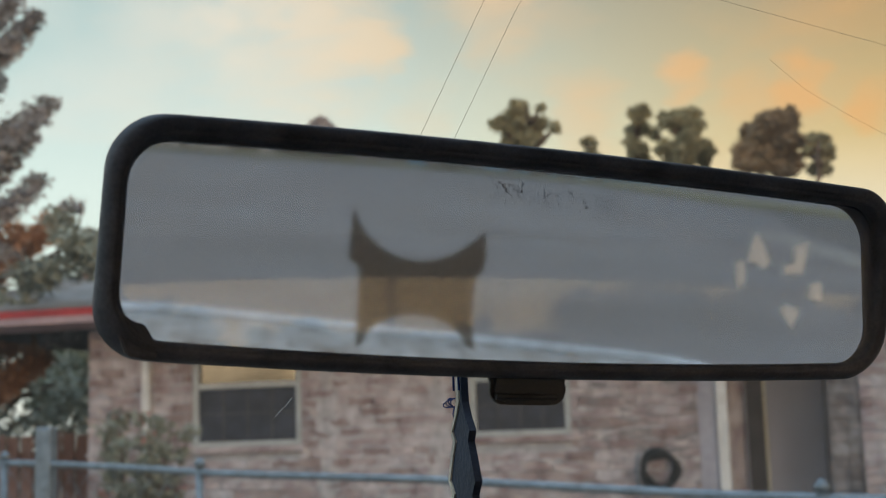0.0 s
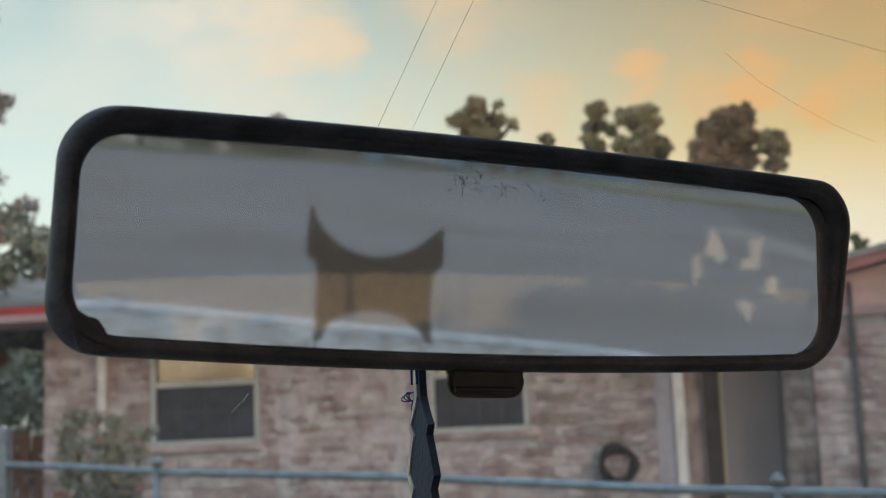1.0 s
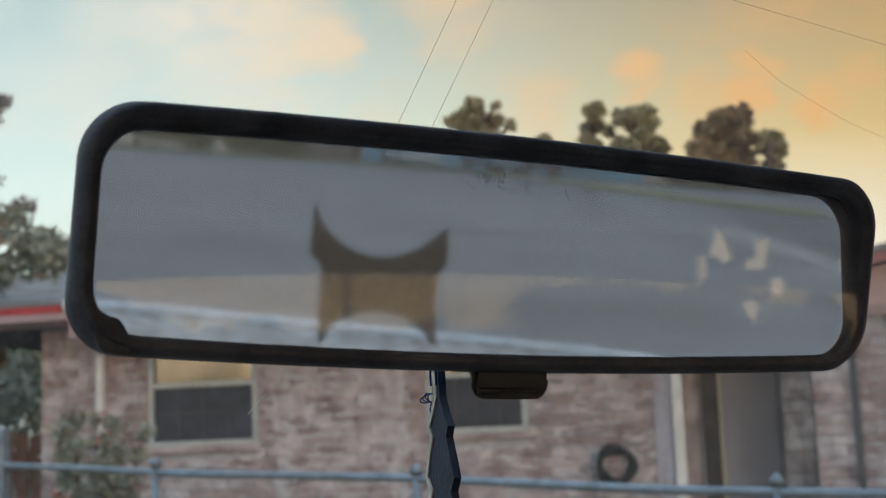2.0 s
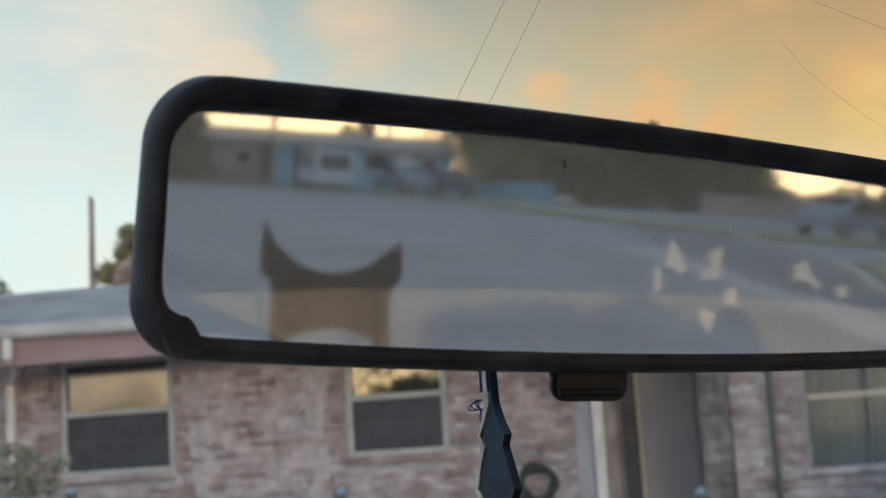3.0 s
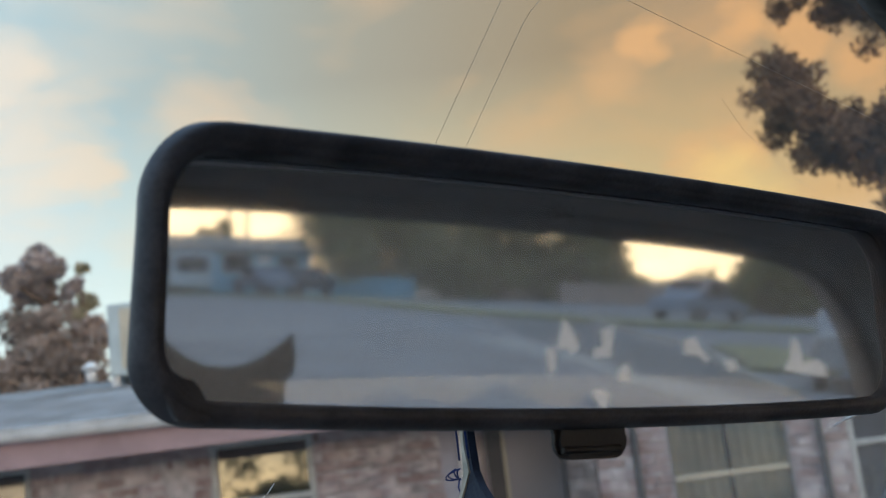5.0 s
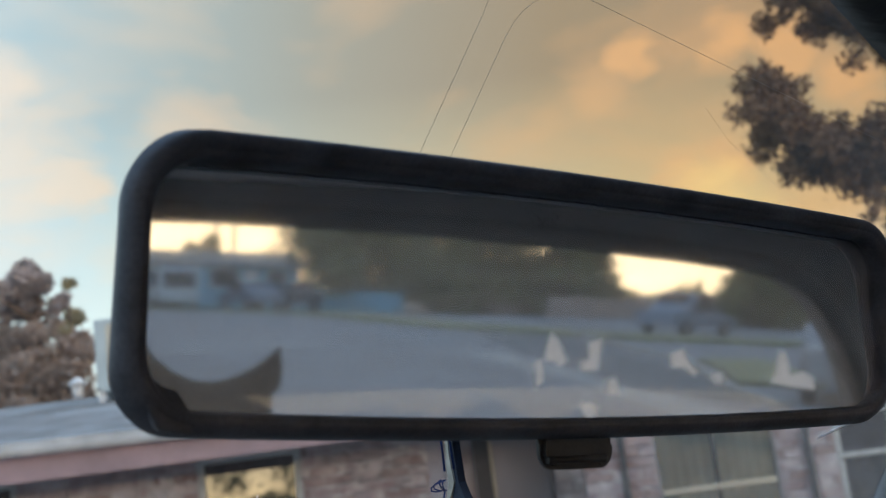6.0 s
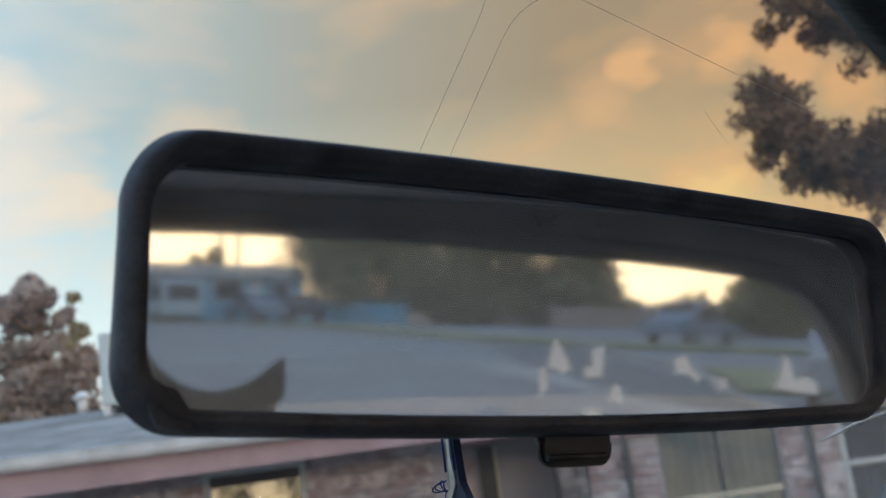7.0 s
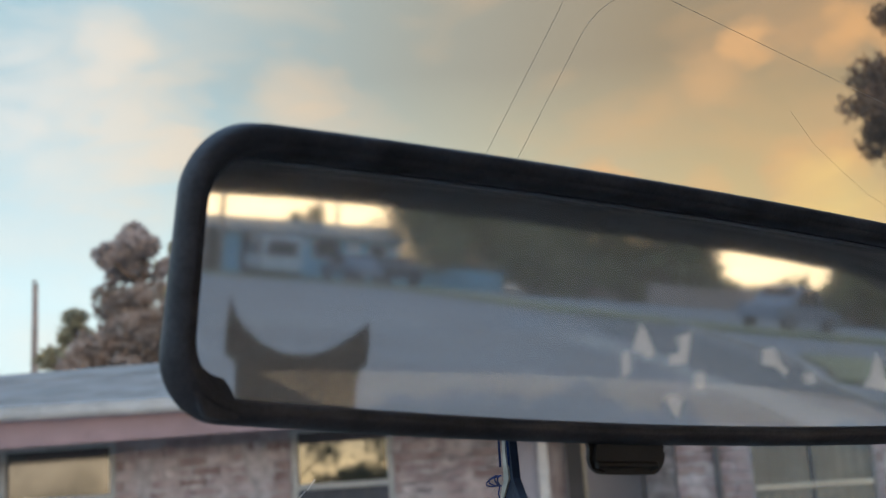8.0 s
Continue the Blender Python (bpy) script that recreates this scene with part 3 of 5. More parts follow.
    left = [(-0.057, 1.022), (-0.058, 1.07), (-0.059, 1.114), (-0.071, 1.121), (-0.0715, 1.15)]
    part("sticker", prism(top + right + arch + left, -1.0525, -1.0518, "y"), DECAL, glass, "dark see-through horned sticker").visible_shadow = False
    scraps = [[(0.358, 1.148), (0.366, 1.152), (0.370, 1.128), (0.361, 1.119)], [(0.370, 1.150), (0.377, 1.183), (0.386, 1.172), (0.397, 1.150), (0.388, 1.143), (0.380, 1.150)],
              [(0.421, 1.170), (0.4375, 1.177), (0.434, 1.140), (0.412, 1.139), (0.413, 1.150), (0.424, 1.152)], [(0.444, 1.128), (0.452, 1.134), (0.458, 1.128), (0.457, 1.112), (0.444, 1.114)],
              [(0.412, 1.100), (0.420, 1.106), (0.434, 1.100), (0.428, 1.078), (0.420, 1.088)], [(0.522, 1.160), (0.536, 1.166), (0.545, 1.150), (0.556, 1.140), (0.552, 1.134), (0.538, 1.144), (0.523, 1.144)],
              [(0.572, 1.138), (0.586, 1.140), (0.590, 1.128), (0.578, 1.126)], [(0.655, 1.140), (0.660, 1.168), (0.668, 1.160), (0.675, 1.136), (0.690, 1.142), (0.704, 1.134), (0.706, 1.120), (0.672, 1.124), (0.648, 1.128)]]
    for s in scraps:
        part("sticker_scrap", prism(s, -1.0525, -1.0515, "y"), SCRAP, glass, "torn cream sticker scrap")

    # flat rear deck with a pale raised panel
    def deck_loop(w, y0, y1, r, z, steps=6):
        pts = []
        for cx, cy, a0 in ((w - r, y0 - r, 90), (w - r, y1 + r, 0)):
            for k in range(steps + 1):
                a = radians(a0 - 90 * k / steps)
                pts.append((cx + r * math.cos(a), cy + r * math.sin(a), z))
        return pts + [(-x, y, zz) for x, y, zz in pts[::-1]]

    bm = bmesh.new()
    loft(bm, [deck_loop(0.95, -1.09, -2.30, 0.16, 0.30), deck_loop(0.96, -1.09, -2.31, 0.16, 0.60), deck_loop(0.955, -1.09, -2.29, 0.16, 0.70), deck_loop(0.94, -1.095, -2.26, 0.16, 0.745), deck_loop(0.91, -1.10, -2.22, 0.15, 0.762), deck_loop(0.5, -1.2, -2.0, 0.1, 0.768)])
    bmesh.ops.recalc_face_normals(bm, faces=bm.faces)
    part("rear_deck", bm, DECKGREY, car, "dull grey flat rear deck")
    def askew(loop):
        return [(x, y + (y + 1.10) / -0.6 * (0.05 + 0.25 * (x + 0.43)), z) for x, y, z in loop]

    bm = bmesh.new()
    loft(bm, [askew(deck_loop(0.44, -1.10, -1.72, 0.11, 0.766)), askew(deck_loop(0.425, -1.10, -1.70, 0.10, 0.958)), askew(deck_loop(0.425, -1.10, -1.70, 0.10, 0.966)), askew(deck_loop(0.41, -1.11, -1.685, 0.09, 0.969))])
    bmesh.ops.recalc_face_normals(bm, faces=bm.faces)
    part("deck_panel", bm, PALE, car, "pale faded raised deck panel")
    bm = bmesh.new()
    add_tube(bm, askew(deck_loop(0.428, -1.10, -1.702, 0.10, 0.972)), 0.0085, 8, True)
    part("panel_edge", bm, WHITEEDGE, car, "white edge of the deck panel")
    # flaked paint on the panel
    rng = random.Random(12)
    bm = bmesh.new()
    for _ in range(150):
        x, y = rng.uniform(-0.36, 0.36), -1.10 - 0.6 * rng.uniform(0.25, 0.96) ** 0.7
        x, y, _z = askew([(x, y, 0)])[0]
        r = rng.uniform(0.003, 0.011)
        n = rng.randint(5, 8)
        bm.faces.new([bm.verts.new((x + r * rng.uniform(0.6, 1.5) * math.cos(6.283 * i / n), y + 1.6 * r * rng.uniform(0.6, 1.5) * math.sin(6.283 * i / n), 0.9702)) for i in range(n)])
    part("flaked_paint", bm, DECKGREY, car, "dark flakes of lost paint on the panel")["kind"] = "stuff"
    # nose, floor, dash
    bm = prism([(0.40, 0.25), (2.05, 0.25), (2.10, 0.50), (1.95, 0.62), (1.2, 0.78), (0.42, 0.85)], -0.95, 0.95, "x", 0.03)
    part("nose", bm, CARPAINT, car)
    part("floor_pan", box((-0.97, -1.04, 0.14), (0.97, 0.41, 0.20), 0.01), TRIM, car)
    part("dashboard", prism([(0.02, 0.62), (0.40, 0.62), (0.40, 0.84), (0.10, 0.82), (0.02, 0.76)], -0.96, 0.96, "x", 0.02), TRIM, car)
    for y in (1.35, -1.65):
        for s in (-1, 1):
            bm = bmesh.new()
            add_tube(bm, [(s * 0.78, y, 0.31), (s * 0.79, y, 0.31), (s * 0.95, y, 0.31), (s * 0.965, y, 0.31)], [0.27, 0.31, 0.31, 0.28], 24)
            wheel = part("wheel", bm, TYRE, car)
            bm = bmesh.new()
            add_tube(bm, [(s * 0.92, y, 0.31), (s * 0.972, y, 0.31)], [0.19, 0.17], 20)
            part("rim", bm, STEEL, wheel)


build_windscreen()
build_cab()

# ---- rear-view mirror ----
MU = Vector((0.7828, 0.6218, -0.0262)).normalized()
MN = Vector((0.6145, -0.7789, -0.1255))
MN = (MN - MU * MN.dot(MU)).normalized()
MW = MN.cross(MU)
MIRROR_M = Matrix.Translation(MIR_C - 0.0008 * MW) @ Matrix((MU, MW, MN)).transposed().to_4x4()
mirror = thing("rearview_mirror", MIRROR_M, "black plastic rear-view mirror with worn silvering, hung before the windscreen", "rear-view mirror")


def mirror_loop(k, z, tilt=0.076, bow_top=0.0022, bow_low=0.0030):
    """Rounded outline of the mirror; k: 0 at the inner lip, 1 at the outer rim. The rim leans a little against the glass."""
    hw, cx0, hh, cy0 = 0.1260 + 0.0066 * k, 0.0016 + 0.0006 * k, 0.0285 + 0.0055 * k, 0.0001 + 0.0001 * k
    r = 0.0125 + 0.0042 * k - (0.0028 if -0.007 < z < 0 else 0.0)
    pts = []
    for cx, cy, a0 in ((hw - r, hh - r, 0), (-hw + r, hh - r, 90), (-hw + r, -hh + r, 180), (hw - r, -hh + r, 270)):
        for q in range(11):
            a = radians(a0 + 90 * q / 10)
            pts.append([cx + r * math.cos(a), cy + r * math.sin(a)])
        nx = {0: -1, 180: 1}.get(a0)
        if nx:
            y = pts[-1][1]
            for q in range(1, 14):
                pts.append([pts[-1][0] + nx * 2 * (hw - r) / 14, y])
    out = []
    for x, y in pts:
        b = bow_top if y > 0 else bow_low
        y2 = y - math.copysign(b * (x / hw) ** 2, y) + cy0
        visor = 0.0072 * max(0.0, y2 / 0.034) ** 1.5 * max(0.0, k) * (0.68 - 0.36 * x / hw) if tilt and z > -0.006 else 0.0
        out.append((x + cx0, y2, z + y2 * tilt + visor))
    return out


def build_mirror():
    rings = [(0.0, -0.0008), (0.0, 0.0020), (0.06, 0.0045), (0.25, 0.0060), (0.30, 0.0055), (0.36, 0.0061), (0.55, 0.0058), (0.82, 0.0042), (1.0, 0.0020), (1.03, -0.0005), (0.90, -0.0030), (0.5, -0.0065), (-0.3, -0.013), (-1.4, -0.020)]
    bm = loft(bmesh.new(), [mirror_loop(g, z) for g, z in rings], False, True)
    bmesh.ops.recalc_face_normals(bm, faces=bm.faces)
    part("housing", bm, BLACK, mirror, "black plastic housing and rim")
    bm = bmesh.new()
    a = [bm.verts.new(p) for p in mirror_loop(0.28, 0.0006, 0.0)]
    b = [bm.verts.new(p) for p in mirror_loop(0.28, -0.001, 0.0)]
    bm.faces.new(a)
    bm.faces.new(b[::-1])
    glass = part("mirror_glass", bm, MIRROR, mirror, "hazy silvered mirror glass")
    # clear front face of the wedge-shaped glass, which gives a second faint image
    wedge = math.tan(radians(5.3))
    bm = bmesh.new()
    bm.faces.new([bm.verts.new((x, y, 0.0035 - wedge * y)) for x, y, _ in mirror_loop(0.0, 0.0006, 0.0) if x > -0.1105 or y > -0.0165])
    part("front_face", bm, WEDGE, glass, "clear front face of the wedge-shaped mirror glass").visible_shadow = False
    # spots where the silver is gone
    rng = random.Random(4)
    bm = bmesh.new()
    for cx, cy, sx_, sy_, n in ((-0.0125, 0.0222, 0.010, 0.0026, 170), (0.003, 0.0205, 0.012, 0.0024, 110), (0.0225, 0.0205, 0.006, 0.0030, 110), (0.006, -0.0225, 0.014, 0.0020, 80), (0.036, -0.0255, 0.008, 0.0013, 50)):
        for _ in range(n):
            x, y = rng.gauss(cx, sx_ * 0.6), rng.gauss(cy, sy_ * 0.8)
            if abs(y) > 0.0280:
                continue
            r = rng.uniform(0.00008, 0.00020) * (1.0 if cy > 0 else 0.62)
            k = rng.randint(4, 6)
            bm.faces.new([bm.verts.new((x + r * rng.uniform(0.7, 1.4) * math.cos(2 * math.pi * i / k), y + r * rng.uniform(0.7, 1.4) * math.sin(2 * math.pi * i / k), 0.0008)) for i in range(k)])
    part("lost_silvering", bm, SPECK, glass, "black specks of lost silvering")["kind"] = "stuff"
    # chipped corner at the rim
    bm = prism([(-0.1240, -0.0185), (-0.1222, -0.0202), (-0.1202, -0.0213), (-0.1180, -0.0216), (-0.1164, -0.0236), (-0.1150, -0.0262), (-0.1130, -0.0280), (-0.115, -0.031), (-0.122, -0.030), (-0.1265, -0.020)], 0.0008, 0.0034, "z", 0.0004)
    part("rim_tab", bm, BLACK, mirror)
    # day and night lever
    bm = bmesh.new()
    out = [(-0.0142, -0.030), (0.0132, -0.030), (0.0128, -0.0345), (0.0138, -0.0368)]
    for cx, a0 in ((0.0090, 0), (-0.0074, -90)):
        for q in range(7):
            a = radians(a0 - 15 * q)
            out.append((cx + 0.0048 * math.cos(a), -0.0375 + 0.0048 * math.sin(a)))
    out.append((-0.0118, -0.0345))
    prism([(x - 0.0012, y + 0.0005) for x, y in out], -0.0055, -0.002, "z", 0.0012, bm=bm)
    part("lever", bm, LEVER, mirror, "black dipping lever")
    bm = bmesh.new()
    add_tube(bm, [(-0.0117, -0.0392, -0.0022), (0.0088, -0.0392, -0.0022)], 0.0010, 8)
    part("lever_ridge", bm, LEVER, mirror)
    # stem to the windscreen
    inv = MIRROR_M.inverted() @ CAR
    foot = inv @ on_screen(0.007, 1.262, -0.002)
    bm = bmesh.new()
    add_tube(bm, [(0, 0.004, -0.022), (0.0, 0.006, -0.030), foot.lerp(Vector((0, 0.004, -0.022)), 0.35), foot], [0.010, 0.007, 0.007, 0.012], 12)
    part("stem", bm, BLACK, mirror, "black mirror stem")


build_mirror()


# ---- tree-shaped air freshener behind the mirror ----
def build_freshener():
    m = CAR @ Matrix.Translation((0.0347, 0.0646, 1.180)) @ pose(0, 0, 0, 0, 0, 60)
    fr = thing("air_freshener", m, "navy tree-shaped cardboard air freshener hung on a string behind the mirror", "air freshener")
    right = [(0.0016, 0.024), (0.0020, 0.012), (0.0026, 0.004), (0.0055, -0.001), (0.0100, -0.006), (0.0078, -0.0095), (0.0112, -0.016), (0.0145, -0.023), (0.0108, -0.0275), (0.0140, -0.035), (0.0174, -0.043),
             (0.0132, -0.048), (0.0168, -0.056), (0.0198, -0.064), (0.0150, -0.069), (0.0225, -0.084), (0.005, -0.086), (0.005, -0.097)]
    out = right + [(-x, z) for x, z in right[::-1]]
    bm = prism(out, -0.0013, 0.0013, "y", 0.0)
    for f in bm.faces:
        f.material_index = 1 if abs(f.normal.y) < 0.7 and f.calc_center_median().x > 0.001 else 0
    part("card", bm, [CARD, CARDEDGE], fr, "navy card with a beige cut edge")
    edge = right[:15]
    part("border", prism(edge + [(max(-0.6 * x, x - 0.0026 - 0.0009 * math.sin(z * 400)), z) for x, z in edge[::-1]], 0.0012, 0.0019, "y"), CARDEDGE, fr, "beige border of the card")
    bm = bmesh.new()
    add_tube(bm, [(0.0035, 0.0022, 0.008), (0.003, 0.0024, 0.02), (0.002, 0.001, 0.05)], 0.0004, 6)
    add_tube(bm, [(-0.002, 0.002, 0.008), (-0.002, 0.0022, 0.02), (-0.001, 0.0, 0.05)], 0.0004, 6)
    part("string", bm, STRING, fr, "blue hanging string")
    bm = bmesh.new()
    for s, ph in ((-1, 0.0), (1, 0.5)):
        add_tube(bm, [(0.0068 + 0.003 * math.sin(a), 0.0011 + 0.0028 * abs(math.sin(a)) + s * 0.0005, 0.0040 + 0.0016 * math.cos(a + ph)) for a in [k * math.pi / 5 for k in range(11)]], 0.00025, 5)
    add_tube(bm, [(0.0068, 0.0011, 0.0025), (0.0073, 0.0016, 0.0), (0.0068, 0.0011, -0.002)], 0.00025, 5)
    part("bow", bm, STRING, fr, "blue string bow")


build_freshener()


# ---- ground ----
def smooth(a, b, v):
    t = min(1, max(0, (v - a) / (b - a)))
    return t * t * (3 - 2 * t)


CAR_INV = CAR.inverted()


def ground_z(x, y):
    p = CAR_INV @ Vector((x, y, 0))
    z = -0.45 * smooth(4, 12, p.x) * smooth(-4, -12, p.y) * (1 - smooth(-34, -60, p.y))
    f = (x + 4) * 4.76 - (y - 7.8) * 2.03
    z += (0.12 - 0.047 * f / 5.17 * 0.92) * smooth(3.0, 5.0, y) * (1 - smooth(10, 14, abs(x + 1)))
    return z


def grid_axis(core, far, step):
    a = list(np.arange(-core, core + 0.01, step))
    v = core
    while v < far:
        v *= 1.35
        a = [-v] + a + [v]
    return a


def build_ground():
    ax = grid_axis(80, 1800, 2.0)
    verts = [(x, y, ground_z(x, y)) for y in ax for x in ax]
    n = len(ax)
    faces = [(j * n + i, j * n + i + 1, (j + 1) * n + i + 1, (j + 1) * n + i) for j in range(n - 1) for i in range(n - 1)]
    me = bpy.data.meshes.new("ground")
    me.from_pydata(verts, [], faces)
    for mat in (ASPHALT, DIRT, GRASS):
        me.materials.append(mat)
    for p in me.polygons:
        c = CAR_INV @ p.center
        p.use_smooth = True
        if p.center.y > 3.5 and c.y > -2.5:
            p.material_index = 1
        elif c.y < -62 - 0.0 * c.x:
            p.material_index = 1
    tagged(new("ground", me), "wide worn grey asphalt with bare yard soil round the house", "ground", kind="structure")


build_ground()


def rear(x, y, z=0.0, turn=0.0):
    """A pose behind the car: x to its right, y ahead (negative: behind)."""
    p = CAR @ Vector((x, y, 0))
    return Matrix.Translation((p.x, p.y, ground_z(p.x, p.y) + z)) @ pose(0, 0, 0, 0, 0, 60 + turn)


# ---- trees ----
def leaf_mesh(name, blobs, count, size, rng, parent, mat, label, flat=0.8):
    """Many small leaf clumps, three crossed slivers each, thrown into uneven blobs."""
    verts, faces = [], []
    weights = [b[3] ** 2 for b in blobs]
    for _ in range(count):
        bx, by, bz, br = rng.choices(blobs, weights)[0]
        v = Vector((rng.gauss(0, 0.52), rng.gauss(0, 0.52), rng.gauss(0, 0.52)))
        if v.length > 1.05:
            v *= 0.6
        c = Vector((bx, by, bz)) + Vector((v.x, v.y, v.z * flat)) * br
        s = size * rng.uniform(0.5, 1.3)
        for _k in range(3):
            d = Vector((rng.gauss(0, 1), rng.gauss(0, 1), rng.gauss(0.3, 0.8))).normalized()
            e = d.orthogonal().normalized()
            e.rotate(Matrix.Rotation(rng.uniform(0, 6.28), 3, d))
            i = len(verts)
            verts += [tuple(c - d * s * 0.2 - e * s * 0.16), tuple(c + d * s * 0.5 - e * s * 0.22), tuple(c + d * s), tuple(c + d * s * 0.4 + e * s * 0.24)]
            faces.append((i, i + 1, i + 2, i + 3))
    me = bpy.data.meshes.new(name)
    me.from_pydata(verts, [], faces)
    me.materials.append(mat)
    ob = new(name, me)
    ob.parent = parent
    ob["label"] = label
    return ob


def tree(m, height, crown, seed, mat, label, leaf=0.22, count=1500, trunk_r=0.16, blob_n=14, base=0.35, name="tree", lean=0.0, spread=0.55):
    """Tapered trunk, limbs to each clump, and a crown of leaf clumps. crown: its half width."""
    rng = random.Random(seed)
    t = thing(name, m, label, "tree")
    blobs, bm = [], bmesh.new()
    pts = [Vector((lean * height * k / 6 + rng.uniform(-0.05, 0.05) * crown, rng.uniform(-0.05, 0.05) * crown, height * 0.93 * k / 6)) for k in range(7)]
    pts[0] = Vector((0, 0, -0.2))
    add_tube(bm, pts, [trunk_r * (1 - 0.13 * k) for k in range(7)], 8)
    for k in range(blob_n):
        f = (k + 0.5) / blob_n
        h = height * (base + (0.96 - base) * f)
        w = crown * (1.0 - 0.55 * f) * rng.uniform(0.45, 1.0)
        a = k * 2.4 + rng.uniform(-0.5, 0.5)
        at = Vector((lean * h + w * math.cos(a), w * math.sin(a), h))
        r = crown * rng.uniform(0.28, spread) * (1 - 0.35 * f)
        blobs.append((at.x, at.y, at.z, r))
        q = pts[min(6, max(0, int(h / height * 6) - 1))]
        add_tube(bm, [q, q.lerp(at, 0.5) + Vector((0, 0, 0.05 * height)), at], [trunk_r * 0.4, trunk_r * 0.25, trunk_r * 0.08], 5)
    part("trunk", bm, BARK, t, "grey-brown tapered trunk and limbs")
    leaf_mesh("crown", blobs, count, leaf, rng, t, mat, "uneven crown of small leaf clumps")
    return t


def direction(az, dist):
    """A ground place at an azimuth (degrees to the right of +y) and distance from the car."""
    return (0.42 + dist * math.sin(radians(az)), dist * math.cos(radians(az)))


def tree_at(az, dist, el, **kw):
    x, y = direction(az, dist)
    z = ground_z(x, y)
    return tree(Matrix.Translation((x, y, z)), 1.165 + dist * math.tan(radians(el)) - z, **kw)


# behind the house
def lobed_pine(dist, lobes, seed, mat, label, count, leaf=0.08, lower=None):
    """Pine whose crown is a few separate lobes with sky between them. lobes: azimuth, elevation and half width in degrees."""
    rng = random.Random(seed)
    az0 = sum(lb[0] for lb in lobes) / len(lobes)
    x, y = direction(az0, dist)
    z = ground_z(x, y)
    t = thing("pine_tree", Matrix.Translation((x, y, z)), label, "tree")
    bm, blobs, low = bmesh.new(), [], []
    top = max(1.165 + dist * math.tan(radians(el)) - z for _, el, _ in lobes)
    stem = [Vector((rng.uniform(-0.06, 0.06) * (k > 0), rng.uniform(-0.06, 0.06) * (k > 0), -0.2 + (top + 0.2) * k / 7)) for k in range(8)]
    add_tube(bm, stem, [0.16 - 0.02 * k for k in range(8)], 8)
    for az, el, r in lobes:
        d = dist + rng.uniform(-0.35, 0.35)
        px, py = direction(az, d)
        at = Vector((px - x, py - y, 1.165 + d * math.tan(radians(el)) - z))
        r = d * math.tan(radians(r))
        root = Vector((0, 0, max(0.6, at.z - 0.9 * r - 0.5 * abs(at.x))))
        add_tube(bm, [root, root.lerp(at, 0.55) - Vector((0, 0, 0.06)), at], [0.07, 0.05, 0.02], 6)
        for _ in range(9):
            v = Vector((rng.gauss(0, 1), rng.gauss(0, 1), rng.gauss(0, 0.8)))
            v = v.normalized() * rng.uniform(0.3, 0.8) * r
            (low if lower and el < lower[1] else blobs).append((at.x + v.x, at.y + v.y, at.z + v.z, r * rng.uniform(0.42, 0.62)))
    part("trunk", bm, BARK, t, "grey-brown tapered trunk and limbs")
    leaf_mesh("crown", blobs, count, leaf, rng, t, mat, "separate ragged lobes of needles")
    if low:
        leaf_mesh("lower_crown", low, int(count * 0.9), leaf, rng, t, lower[0], "darker rust-tinged lower boughs")


lobed_pine(23.5, [(-9.3, 14.5, 0.42), (-9.3, 14.1, 0.58), (-10.2, 13.8, 0.53), (-8.5, 13.8, 0.48), (-9.4, 13.4, 0.74), (-7.8, 13.6, 0.32), (-8.4, 14.4, 0.21), (-8.9, 13.0, 0.64), (-9.6, 12.6, 0.7)], 3, NEEDLES, "grey-green pine with flat spreading lobes behind the house", 4200)
lobed_pine(24.0, [(-6.3, 12.8, 0.37), (-6.3, 12.2, 0.42)], 4, NEEDLES, "small pine top showing over the roof", 900)
lobed_pine(22.5, [(-4.1, 13.9, 0.51), (-4.2, 13.2, 0.51), (-4.3, 12.6, 0.53), (-4.2, 11.9, 0.55)], 5, NEEDLES, "slim upright pine rising behind the roof", 3200)
lobed_pine(22.0, [(-2.1, 13.7, 0.8), (-2.7, 13.5, 0.53), (-1.6, 13.2, 0.48), (-2.1, 12.6, 0.64), (-2.9, 12.4, 0.48), (-3.4, 13.0, 0.27), (-2.4, 11.8, 0.7)], 7, NEEDLES, "round-headed pine with gaps, close to a slim one", 4300)
lobed_pine(22.6, [(-1.1, 12.2, 0.37), (-1.4, 11.8, 0.42)], 8, NEEDLES, "low pine beside the round-headed one", 1100)
lobed_pine(22.0, [(1.5, 13.0, 0.95), (0.7, 12.7, 0.64), (2.2, 13.2, 0.64), (2.3, 12.3, 0.64), (1.4, 11.9, 1.06), (0.7, 11.5, 0.85), (2.1, 11.4, 0.8)], 9, RUSTY, "broad dense dark pine tinged with rust", 9500)
lobed_pine(23.0, [(3.5, 12.2, 0.53), (3.0, 11.9, 0.48), (3.7, 11.6, 0.48), (3.3, 11.1, 0.53)], 11, NEEDLES, "small open pine beside the rust-tinged one", 3000)
tree_at(6.4, 32.0, 8.3, crown=0.55, seed=14, mat=GREEN, label="small dark tree far behind the wing", base=0.5, blob_n=12, count=1500, leaf=0.12)
tree_at(-16.6, 27.0, 14.0, crown=0.5, seed=12, mat=NEEDLES, label="thin pine top behind the house", base=0.7, blob_n=6, count=1400, leaf=0.1)
